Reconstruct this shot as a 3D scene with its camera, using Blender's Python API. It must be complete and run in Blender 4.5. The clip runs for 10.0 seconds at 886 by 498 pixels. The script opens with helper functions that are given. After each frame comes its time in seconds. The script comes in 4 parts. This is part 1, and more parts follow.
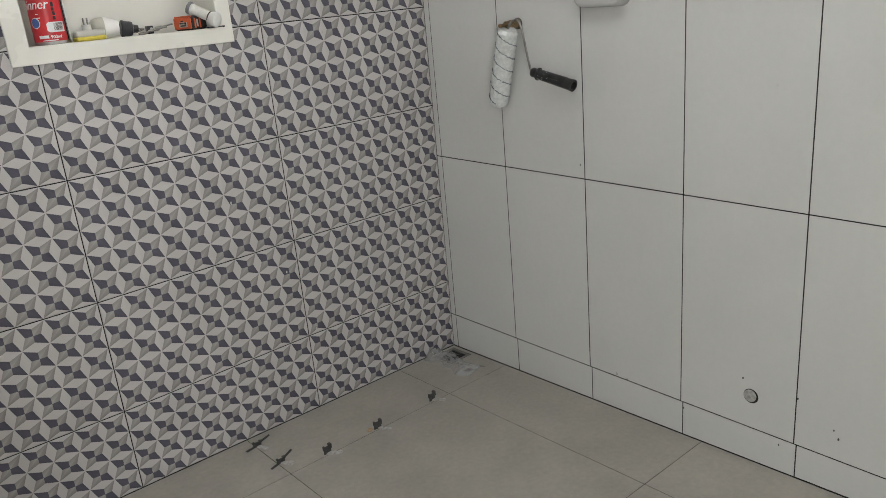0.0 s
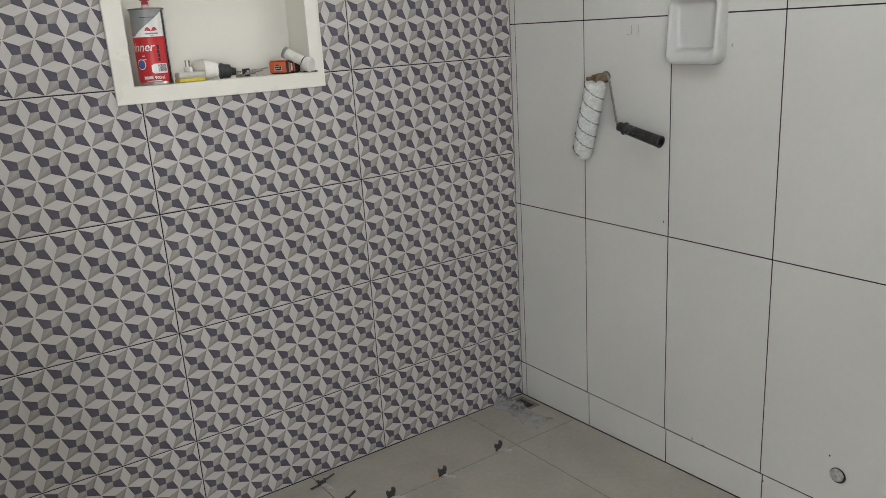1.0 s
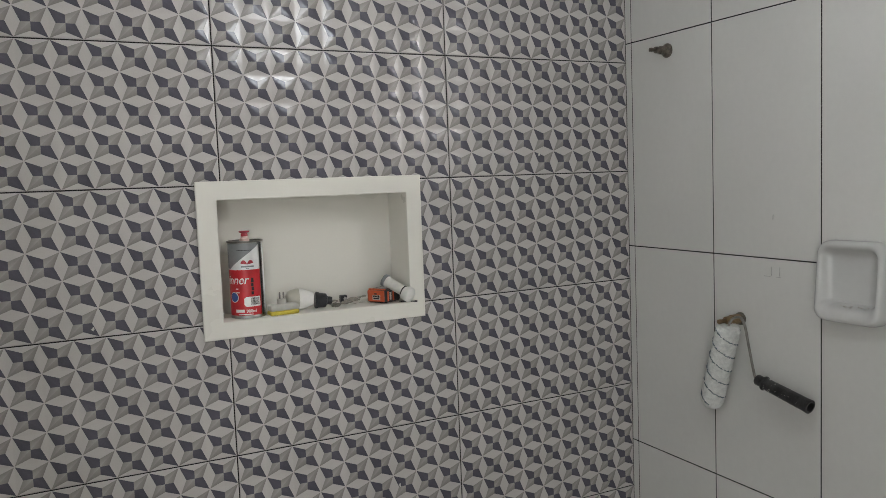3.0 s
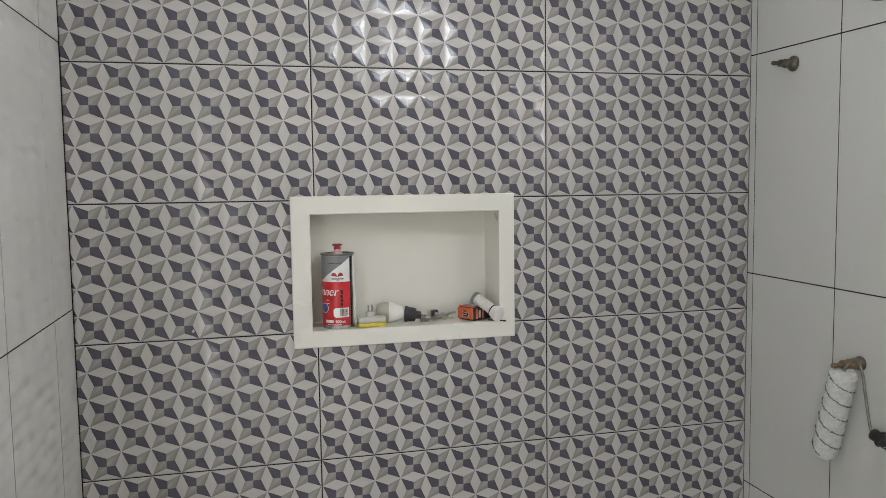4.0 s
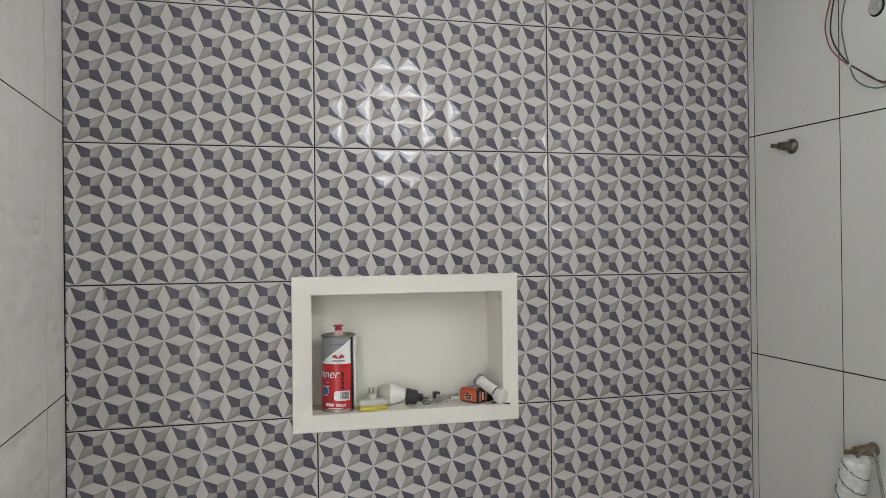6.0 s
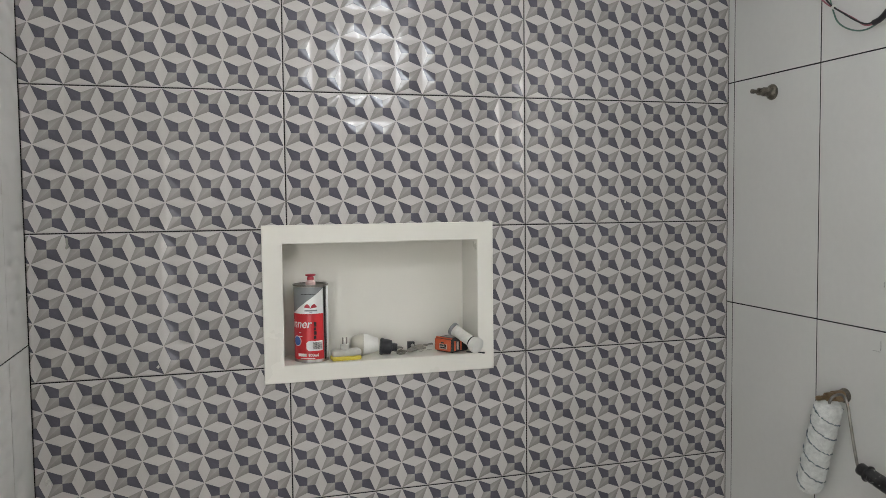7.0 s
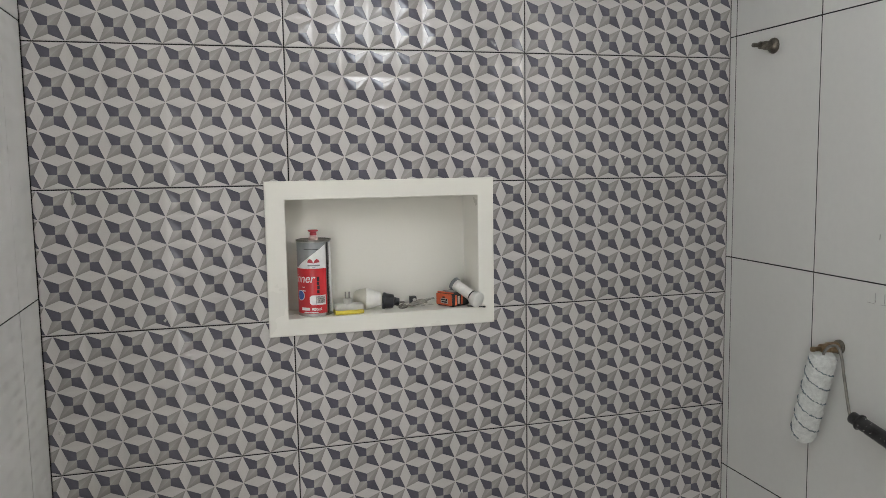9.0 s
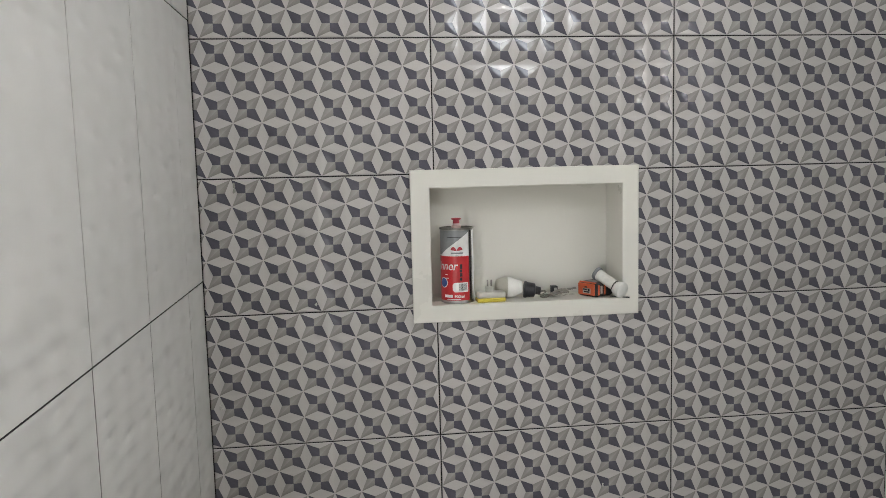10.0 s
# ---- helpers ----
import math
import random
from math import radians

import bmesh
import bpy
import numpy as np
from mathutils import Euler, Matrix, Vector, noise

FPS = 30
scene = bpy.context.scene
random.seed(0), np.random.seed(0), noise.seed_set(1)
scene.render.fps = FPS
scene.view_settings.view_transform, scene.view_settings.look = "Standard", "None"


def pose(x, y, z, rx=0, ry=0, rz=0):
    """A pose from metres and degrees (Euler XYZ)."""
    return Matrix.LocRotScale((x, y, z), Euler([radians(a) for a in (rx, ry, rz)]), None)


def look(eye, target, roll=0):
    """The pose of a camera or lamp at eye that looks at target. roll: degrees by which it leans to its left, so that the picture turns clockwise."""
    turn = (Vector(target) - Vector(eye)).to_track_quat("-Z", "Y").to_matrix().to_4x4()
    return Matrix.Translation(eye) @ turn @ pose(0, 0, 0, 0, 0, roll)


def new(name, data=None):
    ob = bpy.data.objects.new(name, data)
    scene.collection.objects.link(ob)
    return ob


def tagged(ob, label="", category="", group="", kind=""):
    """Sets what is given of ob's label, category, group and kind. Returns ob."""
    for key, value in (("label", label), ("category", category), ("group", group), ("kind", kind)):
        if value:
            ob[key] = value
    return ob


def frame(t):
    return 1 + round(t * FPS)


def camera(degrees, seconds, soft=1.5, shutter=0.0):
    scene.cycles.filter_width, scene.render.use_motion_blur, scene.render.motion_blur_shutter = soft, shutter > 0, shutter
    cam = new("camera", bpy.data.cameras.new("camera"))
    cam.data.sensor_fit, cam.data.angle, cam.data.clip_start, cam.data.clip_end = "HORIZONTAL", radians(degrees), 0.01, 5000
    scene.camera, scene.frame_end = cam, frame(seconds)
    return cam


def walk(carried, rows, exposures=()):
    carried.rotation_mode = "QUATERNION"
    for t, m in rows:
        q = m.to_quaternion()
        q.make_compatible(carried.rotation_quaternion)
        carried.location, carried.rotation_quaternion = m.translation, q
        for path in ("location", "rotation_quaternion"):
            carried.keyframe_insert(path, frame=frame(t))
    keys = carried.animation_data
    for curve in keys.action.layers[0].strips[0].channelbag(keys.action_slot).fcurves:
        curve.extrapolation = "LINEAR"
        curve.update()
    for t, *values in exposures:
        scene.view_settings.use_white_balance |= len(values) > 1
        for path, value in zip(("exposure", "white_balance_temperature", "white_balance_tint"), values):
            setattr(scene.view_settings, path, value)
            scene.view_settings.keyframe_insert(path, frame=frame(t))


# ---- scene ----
cam = camera(59.82, 10.0, soft=0.3)
PATH = [
    (0, (-1.6963, -2.0892, 1.2929), (-0.5056, -0.6131, 0.6579), -5.22),
    (0.2, (-1.6878, -2.0887, 1.2980), (-0.5299, -0.5878, 0.6605), -5.04),
    (0.5, (-1.7001, -2.0755, 1.3042), (-0.5801, -0.5437, 0.6724), -4.66),
    (0.8, (-1.6927, -2.0711, 1.3157), (-0.6339, -0.4869, 0.7081), -4.26),
    (1, (-1.7028, -2.0595, 1.3343), (-0.6302, -0.4603, 0.7940), -3.56),
    (1.3, (-1.7036, -2.0428, 1.3924), (-0.6151, -0.4217, 0.9596), -2.66),
    (1.5, (-1.6981, -2.0440, 1.4004), (-0.6123, -0.4009, 1.0522), -2.42),
    (1.8, (-1.7019, -2.0116, 1.4527), (-0.6204, -0.3529, 1.1713), -2.18),
    (2, (-1.6877, -2.0010, 1.4669), (-0.6205, -0.3270, 1.2240), -2.15),
    (2.3, (-1.6546, -1.9614, 1.4987), (-0.5907, -0.2827, 1.2748), -2.13),
    (2.5, (-1.6290, -1.9333, 1.5089), (-0.5763, -0.2462, 1.2956), -2.21),
    (2.8, (-1.5773, -1.8717, 1.5543), (-0.5813, -0.1482, 1.3607), -2.18),
    (3, (-1.5365, -1.8646, 1.5522), (-0.6675, -0.0708, 1.3876), -2.27),
    (3.2, (-1.4651, -1.8588, 1.5790), (-0.7485, -0.0001, 1.4006), -1.67),
    (4.3, (-1.3356, -1.9291, 1.6035), (-0.8857, 0.0146, 1.4622), -0.89),
    (4.5, (-1.3653, -1.9172, 1.6083), (-0.8924, 0.0234, 1.5061), -1.09),
    (5, (-1.3698, -1.9027, 1.6562), (-0.8997, 0.0413, 1.6588), -0.91),
    (5.2, (-1.3819, -1.8911, 1.6661), (-0.9007, 0.0501, 1.6758), -0.91),
    (6.3, (-1.3612, -1.8773, 1.6353), (-0.8626, 0.0595, 1.6338), -0.71),
    (6.5, (-1.3513, -1.8657, 1.6401), (-0.8482, 0.0694, 1.5938), -0.71),
    (6.8, (-1.3426, -1.8540, 1.6363), (-0.8206, 0.0743, 1.5402), -0.61),
    (7, (-1.3521, -1.8508, 1.6233), (-0.8057, 0.0699, 1.5116), -0.70),
    (7.5, (-1.3548, -1.8576, 1.6094), (-0.7064, 0.0278, 1.4520), -0.72),
    (8, (-1.3548, -1.8567, 1.6026), (-0.6053, -0.0111, 1.4242), -0.46),
    (8.5, (-1.3492, -1.8683, 1.6045), (-0.6167, -0.0176, 1.4091), -0.50),
    (8.8, (-1.3720, -1.8559, 1.6028), (-0.7109, 0.0208, 1.4008), -0.73),
    (9, (-1.3418, -1.8793, 1.6060), (-0.8187, 0.0399, 1.3986), -0.95),
    (9.2, (-1.3634, -1.8679, 1.6034), (-0.9502, 0.0778, 1.3946), -1.31),
    (9.5, (-1.3767, -1.8727, 1.6041), (-1.0882, 0.0948, 1.3906), -1.44),
    (9.8, (-1.3654, -1.8709, 1.5917), (-1.1532, 0.1069, 1.3837), -1.39),
    (10, (-1.3958, -1.8691, 1.5907), (-1.1791, 0.1076, 1.3766), -1.43),
]
EXPOSURES = [(0.0, 0.28), (1.0, 0.27), (1.5, -0.16), (2.0, -0.5), (2.5, -0.48), (3.0, -0.2), (3.2, -0.12), (4.3, 0.05), (5.0, 0.06), (10.0, 0.02)]
walk(cam, [(t, look(eye, target, roll)) for t, eye, target, roll in PATH], exposures=EXPOSURES)

# ---- world and large lights ----
world = bpy.data.worlds.new("world")
scene.world = world
world.use_nodes = True
wn = world.node_tree
sky = wn.nodes.new("ShaderNodeTexSky")
sky.sky_type = "NISHITA"
sky.sun_disc = False
sky.sun_elevation, sky.sun_rotation = radians(50), radians(200)
wn.nodes["Background"].inputs[1].default_value = 0.12
wn.links.new(sky.outputs[0], wn.nodes["Background"].inputs[0])

WIN = (-1.63, -1.026, 1.687, 2.28)   # window in the east wall: y from, y to, sill, head
HEIGHT = 2.56
area = bpy.data.lights.new("window_daylight", "AREA")
area.shape, area.size, area.size_y = "RECTANGLE", 0.56, 0.56
area.energy, area.color = 10.0, (0.98, 0.975, 0.95)
lamp = new("window_daylight", area)
lamp.matrix_world = look((0.19, -1.33, 1.99), (-1.0, -1.33, 1.90))
FILL_GAP = (-2.92, -2.12, 2.08)        # gap for an added fill lamp in the unseen south wall: x from, x to, head
# Added fill, no doorway known; stands where the relief tiles don't mirror it.
area = bpy.data.lights.new("added_south_fill", "AREA")
area.shape, area.size, area.size_y = "RECTANGLE", 0.80, 2.0
area.energy, area.color = 22.0, (0.965, 0.98, 0.97)
lamp = new("added_south_fill", area)
lamp.matrix_world = look((-2.52, -3.47, 1.04), (-1.2, 0.0, 1.04))


# ---- materials ----
def material(name, base, rough=0.5, metal=0.0, var=0.06, scale=6.0, fine=120.0, bump=0.0, bump_scale=200.0,
             tint=None, stain=0.0, piece=0.0, trans=0.0, spec=0.5, wave=0.0, lumps=0, crease=0.0, rare=0.66):
    m = bpy.data.materials.new(name)
    m.use_nodes = True
    nt = m.node_tree
    N, L = nt.nodes, nt.links
    b = N["Principled BSDF"]
    b.inputs["Metallic"].default_value = metal
    b.inputs["Specular IOR Level"].default_value = spec
    b.inputs["Transmission Weight"].default_value = trans
    geo = N.new("ShaderNodeNewGeometry")
    n1, n2 = N.new("ShaderNodeTexNoise"), N.new("ShaderNodeTexNoise")
    n1.inputs["Scale"].default_value, n1.inputs["Detail"].default_value = scale, 5
    n2.inputs["Scale"].default_value, n2.inputs["Detail"].default_value = fine, 3
    L.new(geo.outputs["Position"], n1.inputs["Vector"])
    L.new(geo.outputs["Position"], n2.inputs["Vector"])
    add = N.new("ShaderNodeMath"); add.operation = "MULTIPLY_ADD"
    L.new(n2.outputs[0], add.inputs[0]); add.inputs[1].default_value = 0.5
    L.new(n1.outputs[0], add.inputs[2])
    ramp = N.new("ShaderNodeValToRGB")
    lo = [max(c * (1 - var * 1.6), 0) for c in base]
    hi = [min(c * (1 + var), 1) for c in (tint or base)]
    ramp.color_ramp.elements[0].position, ramp.color_ramp.elements[1].position = 0.5, 1.0
    ramp.color_ramp.elements[0].color, ramp.color_ramp.elements[1].color = (*lo, 1), (*hi, 1)
    L.new(add.outputs[0], ramp.inputs[0])
    col = ramp.outputs[0]
    if stain:
        n3 = N.new("ShaderNodeTexNoise")
        n3.inputs["Scale"].default_value, n3.inputs["Detail"].default_value = 23, 6
        L.new(geo.outputs["Position"], n3.inputs["Vector"])
        r3 = N.new("ShaderNodeMapRange")
        r3.inputs[1].default_value, r3.inputs[2].default_value = rare, rare + 0.10
        r3.inputs[4].default_value = stain
        L.new(n3.outputs[0], r3.inputs[0])
        mx = N.new("ShaderNodeMix"); mx.data_type = "RGBA"
        L.new(r3.outputs[0], mx.inputs[0]); L.new(col, mx.inputs[6])
        mx.inputs[7].default_value = (*[c * 0.55 for c in base], 1)
        col = mx.outputs[2]
    if piece:
        oi = N.new("ShaderNodeObjectInfo")
        r4 = N.new("ShaderNodeMapRange")
        r4.inputs[3].default_value, r4.inputs[4].default_value = 1 - piece, 1 + piece * 0.5
        L.new(oi.outputs["Random"], r4.inputs[0])
        hs = N.new("ShaderNodeHueSaturation")
        L.new(r4.outputs[0], hs.inputs["Value"]); L.new(col, hs.inputs["Color"])
        col = hs.outputs[0]
    L.new(col, b.inputs["Base Color"])
    rr = N.new("ShaderNodeMapRange")
    rr.inputs[3].default_value, rr.inputs[4].default_value = max(rough - 0.06, 0.03), min(rough + 0.08, 1)
    L.new(n1.outputs[0], rr.inputs[0]); L.new(rr.outputs[0], b.inputs["Roughness"])
    height = None
    if bump:
        n4 = N.new("ShaderNodeTexNoise")
        n4.inputs["Scale"].default_value, n4.inputs["Detail"].default_value = bump_scale, 3
        L.new(geo.outputs["Position"], n4.inputs["Vector"])
        bp = N.new("ShaderNodeBump")
        bp.inputs["Strength"].default_value, bp.inputs["Distance"].default_value = 1.0, bump
        L.new(n4.outputs[0], bp.inputs["Height"])
        L.new(bp.outputs[0], b.inputs["Normal"])
        height = bp
    if crease:
        cr = N.new("ShaderNodeBevel")
        cr.samples = 8
        cr.inputs["Radius"].default_value = crease
        if height:
            L.new(cr.outputs[0], height.inputs["Normal"])
        else:
            L.new(cr.outputs[0], b.inputs["Normal"])
    if wave:
        if lumps:
            n5 = N.new("ShaderNodeTexVoronoi")
            n5.feature = "SMOOTH_F1"
            n5.inputs["Scale"].default_value, n5.inputs["Randomness"].default_value = lumps, 0.55
        else:
            n5 = N.new("ShaderNodeTexNoise")
            n5.inputs["Scale"].default_value, n5.inputs["Detail"].default_value = 17, 1
        mp = N.new("ShaderNodeVectorMath")
        mp.operation = "MULTIPLY"
        mp.inputs[1].default_value = (1, 0.5, 1.25) if lumps else (1, 1, 1)
        L.new(geo.outputs["Position"], mp.inputs[0])
        L.new(mp.outputs[0], n5.inputs["Vector"])
        bw = N.new("ShaderNodeBump")
        bw.inputs["Strength"].default_value, bw.inputs["Distance"].default_value = 1.0, wave
        L.new(n5.outputs[0], bw.inputs["Height"])
        if height:
            L.new(height.outputs[0], bw.inputs["Normal"])
        L.new(bw.outputs[0], b.inputs["Normal"])
    return m


def facet_shade(m, tip, heart):
    """Relief shading put into the colour: darker at the star's points, lighter at the heart of each square."""
    nt = m.node_tree
    bsdf = nt.nodes["Principled BSDF"]
    at = nt.nodes.new("ShaderNodeAttribute")
    at.attribute_name = "relief_shade"
    span = nt.nodes.new("ShaderNodeMapRange")
    span.inputs[3].default_value, span.inputs[4].default_value = tip, heart
    nt.links.new(at.outputs["Fac"], span.inputs[0])
    hs = nt.nodes.new("ShaderNodeHueSaturation")
    nt.links.new(span.outputs[0], hs.inputs["Value"])
    nt.links.new(bsdf.inputs["Base Color"].links[0].from_socket, hs.inputs["Color"])
    nt.links.new(hs.outputs[0], bsdf.inputs["Base Color"])


def glowing(name, colour, strength):
    m = bpy.data.materials.new(name)
    m.use_nodes = True
    b = m.node_tree.nodes["Principled BSDF"]
    b.inputs["Base Color"].default_value = (0.9, 0.9, 0.9, 1)
    b.inputs["Emission Color"].default_value = (*colour, 1)
    b.inputs["Emission Strength"].default_value = strength
    return m


PRINT_LIGHT = material("print_light_grey", (0.568, 0.538, 0.532), 0.14, var=0.05, scale=9, fine=300, bump=0.00012, bump_scale=95, piece=0.03, crease=0.0055)
PRINT_MID = material("print_mid_grey", (0.388, 0.364, 0.350), 0.14, var=0.07, scale=9, fine=300, bump=0.00012, bump_scale=95, piece=0.03, crease=0.0055)
# Darker copy of PRINT_MID: shade on the lower right facet halves, as colour.
PRINT_MID_SHADED = material("print_mid_grey_shaded", (0.358, 0.335, 0.321), 0.14, var=0.07, scale=9, fine=300, bump=0.00012, bump_scale=95, piece=0.03, crease=0.0055)
PRINT_DARK = material("print_slate", (0.108, 0.104, 0.132), 0.14, var=0.10, scale=9, fine=300, bump=0.00012, bump_scale=95, piece=0.03, crease=0.0055)
# Shading of the raised facets, painted into the mid and dark tones.
facet_shade(PRINT_MID, 0.80, 1.16)
facet_shade(PRINT_MID_SHADED, 0.74, 1.10)
facet_shade(PRINT_DARK, 0.90, 1.12)
GLAZE = material("tile_edge", (0.42, 0.40, 0.38), 0.35, var=0.08)
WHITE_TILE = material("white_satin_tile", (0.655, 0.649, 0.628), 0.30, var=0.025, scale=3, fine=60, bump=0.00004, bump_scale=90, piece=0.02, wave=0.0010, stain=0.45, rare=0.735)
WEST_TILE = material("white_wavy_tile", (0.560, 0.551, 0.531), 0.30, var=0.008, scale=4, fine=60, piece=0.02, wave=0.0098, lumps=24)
GROUT = material("dark_joint", (0.016, 0.015, 0.015), 0.95, var=0.3, scale=30, fine=250, bump=0.0006, bump_scale=160)
MORTAR = material("mortar", (0.30, 0.29, 0.27), 0.9, var=0.15, scale=12, fine=160, bump=0.001, bump_scale=90)
PLASTER = material("white_plaster", (0.84, 0.835, 0.81), 0.7, var=0.04, scale=2, fine=80, bump=0.0003, bump_scale=60)
FLOOR_TILE = material("grey_porcelain", (0.43, 0.40, 0.352), 0.38, var=0.10, scale=5, fine=70, bump=0.00008, bump_scale=150, stain=0.12, piece=0.03)
STONE = material("white_engineered_stone", (0.800, 0.778, 0.718), 0.28, var=0.008, scale=5, fine=180, bump=0.00003, bump_scale=220)
CERAMIC = material("white_ceramic", (0.56, 0.56, 0.55), 0.20, var=0.02, scale=8, fine=90)
SOAP_DIRT = material("dried_plaster_dust", (0.50, 0.48, 0.44), 0.8, var=0.15, scale=60, fine=300, bump=0.0004, bump_scale=300)
BRASS = material("dull_brass", (0.27, 0.185, 0.105), 0.42, metal=0.65, var=0.3, scale=60, fine=400, bump=0.0002, bump_scale=400)
STEEL = material("scuffed_steel", (0.27, 0.255, 0.235), 0.35, metal=0.9, var=0.2, scale=80, fine=500, bump=0.0001, bump_scale=500)
TARNISH = material("tarnished_metal", (0.17, 0.15, 0.125), 0.42, metal=0.7, var=0.4, scale=70, fine=400, bump=0.0003, bump_scale=300)
TIN = material("tinplate", (0.40, 0.395, 0.38), 0.3, metal=1.0, var=0.1, scale=40, fine=300)
DARK_TIN = material("dark_seam", (0.06, 0.06, 0.065), 0.3, metal=0.7, var=0.2, scale=40)
RED = material("red_label", (0.55, 0.022, 0.03), 0.3, var=0.08, scale=30, fine=200)
RED_PLASTIC = material("red_plastic", (0.42, 0.03, 0.05), 0.35, var=0.1, scale=50)
PINK_PLASTIC = material("pale_spout", (0.70, 0.50, 0.47), 0.4, var=0.08, scale=50)
LABEL_WHITE = material("white_label", (0.78, 0.78, 0.77), 0.3, var=0.03, scale=30)
LABEL_GREY = material("grey_label", (0.24, 0.25, 0.26), 0.3, var=0.06, scale=30)
LABEL_BLUE = material("blue_seal", (0.05, 0.12, 0.38), 0.3, var=0.08, scale=30)
INK = material("black_ink", (0.02, 0.02, 0.022), 0.45, var=0.2, scale=30)
SCUFFED = material("scuffed_black_grip", (0.024, 0.023, 0.024), 0.36, var=0.7, scale=45, fine=260, bump=0.0003, bump_scale=300)
RUBBER = material("black_rubber", (0.022, 0.022, 0.024), 0.55, var=0.4, scale=70, fine=400, bump=0.0003, bump_scale=300)
BLACK_PLASTIC = material("black_plastic", (0.03, 0.03, 0.036), 0.35, var=0.25, scale=60)
GREY_PLASTIC = material("grey_plastic", (0.52, 0.51, 0.47), 0.45, var=0.06, scale=50)
YELLOW = material("yellow_plastic", (0.62, 0.50, 0.06), 0.4, var=0.1, scale=50)
ORANGE = material("orange_plastic", (0.66, 0.13, 0.05), 0.4, var=0.12, scale=50)
DIFFUSER = material("milky_diffuser", (0.50, 0.48, 0.41), 0.35, var=0.05, scale=40)
BULB_WHITE = material("white_plastic", (0.80, 0.79, 0.76), 0.35, var=0.04, scale=40)
PVC = material("white_pvc", (0.74, 0.73, 0.69), 0.35, var=0.06, scale=60)
NAP = material("white_microfibre", (0.76, 0.77, 0.75), 0.95, var=0.12, scale=90, fine=500, bump=0.002, bump_scale=420)
NAP_LINE = material("grey_stripe_fibre", (0.17, 0.21, 0.24), 0.95, var=0.3, scale=90, fine=500, bump=0.002, bump_scale=420)
PVC_RED = material("red_wire_sheath", (0.30, 0.085, 0.11), 0.4, var=0.1, scale=60)
PVC_BLACK = material("black_wire_sheath", (0.02, 0.018, 0.022), 0.4, var=0.1, scale=60)
PVC_GREEN = material("green_wire_sheath", (0.10, 0.19, 0.15), 0.4, var=0.1, scale=60)
ALU = material("dark_window_frame", (0.10, 0.095, 0.125), 0.4, metal=0.3, var=0.1, scale=20)
CLIP_GREY = material("grey_clip_plastic", (0.055, 0.055, 0.052), 0.5, var=0.3, scale=120)
PENCIL = material("graphite_grey", (0.47, 0.465, 0.45), 0.6, var=0.3, scale=200, fine=800)
KEY_METAL = material("worn_key_metal", (0.33, 0.31, 0.28), 0.4, metal=0.75, var=0.35, scale=120, fine=600, bump=0.0002, bump_scale=500)
PLUG_GREY = material("dusty_plug", (0.42, 0.41, 0.39), 0.7, var=0.25, scale=90, bump=0.0006, bump_scale=180)
CLIP_PALE = material("cement_smear", (0.57, 0.555, 0.53), 0.85, var=0.2, scale=150, bump=0.0005, bump_scale=250)
DUST = material("orange_dust", (0.50, 0.36, 0.24), 0.9, var=0.2, scale=150)
GLASS = material("window_glass", (0.95, 0.96, 0.97), 0.06, trans=1.0, var=0.01)
LED = glowing("opal_glow", (0.90, 0.95, 1.0), 14.0)
DAY = glowing("overcast_daylight", (1.0, 0.97, 0.93), 9.0)


def film_plastic():
    m = bpy.data.materials.new("clear_film")
    m.use_nodes = True
    b = m.node_tree.nodes["Principled BSDF"]
    b.inputs["Base Color"].default_value = (0.50, 0.50, 0.50, 1)
    b.inputs["Roughness"].default_value = 0.22
    b.inputs["Alpha"].default_value = 0.42
    return m


FILM = film_plastic()


# ---- builders ----
def part(name, bm, mat, parent=None, label="", smooth=False):
    me = bpy.data.meshes.new(name)
    bmesh.ops.recalc_face_normals(bm, faces=bm.faces)
    bm.to_mesh(me)
    bm.free()
    for m in (mat if isinstance(mat, (list, tuple)) else [mat]):
        me.materials.append(m)
    if smooth:
        for p in me.polygons:
            p.use_smooth = True
        me.set_sharp_from_angle(angle=radians(38))
    ob = new(name, me)
    if parent:
        ob.parent = parent
    if label:
        ob["label"] = label
    return ob


def thing(name, at, label, category, group="", kind="", turn=(0, 0, 0)):
    ob = new(name)
    ob.empty_display_size = 0.02
    ob.matrix_world = pose(*at, *turn)
    return tagged(ob, label, category, group, kind)


def box(bm, lo, hi, bevel=0.0, seg=1, mi=0):
    c = [(a + b) / 2 for a, b in zip(lo, hi)]
    s = [abs(b - a) for a, b in zip(lo, hi)]
    r = bmesh.ops.create_cube(bm, size=1.0, matrix=Matrix.Translation(c) @ Matrix.Diagonal((*s, 1)))
    fs = {f for v in r["verts"] for f in v.link_faces}
    for f in fs:
        f.material_index = mi
    if bevel:
        es = list({e for v in r["verts"] for e in v.link_edges})
        o = bmesh.ops.bevel(bm, geom=es, offset=bevel, segments=seg, affect="EDGES", profile=0.5)
        for f in o["faces"]:
            f.material_index = mi
    return bm


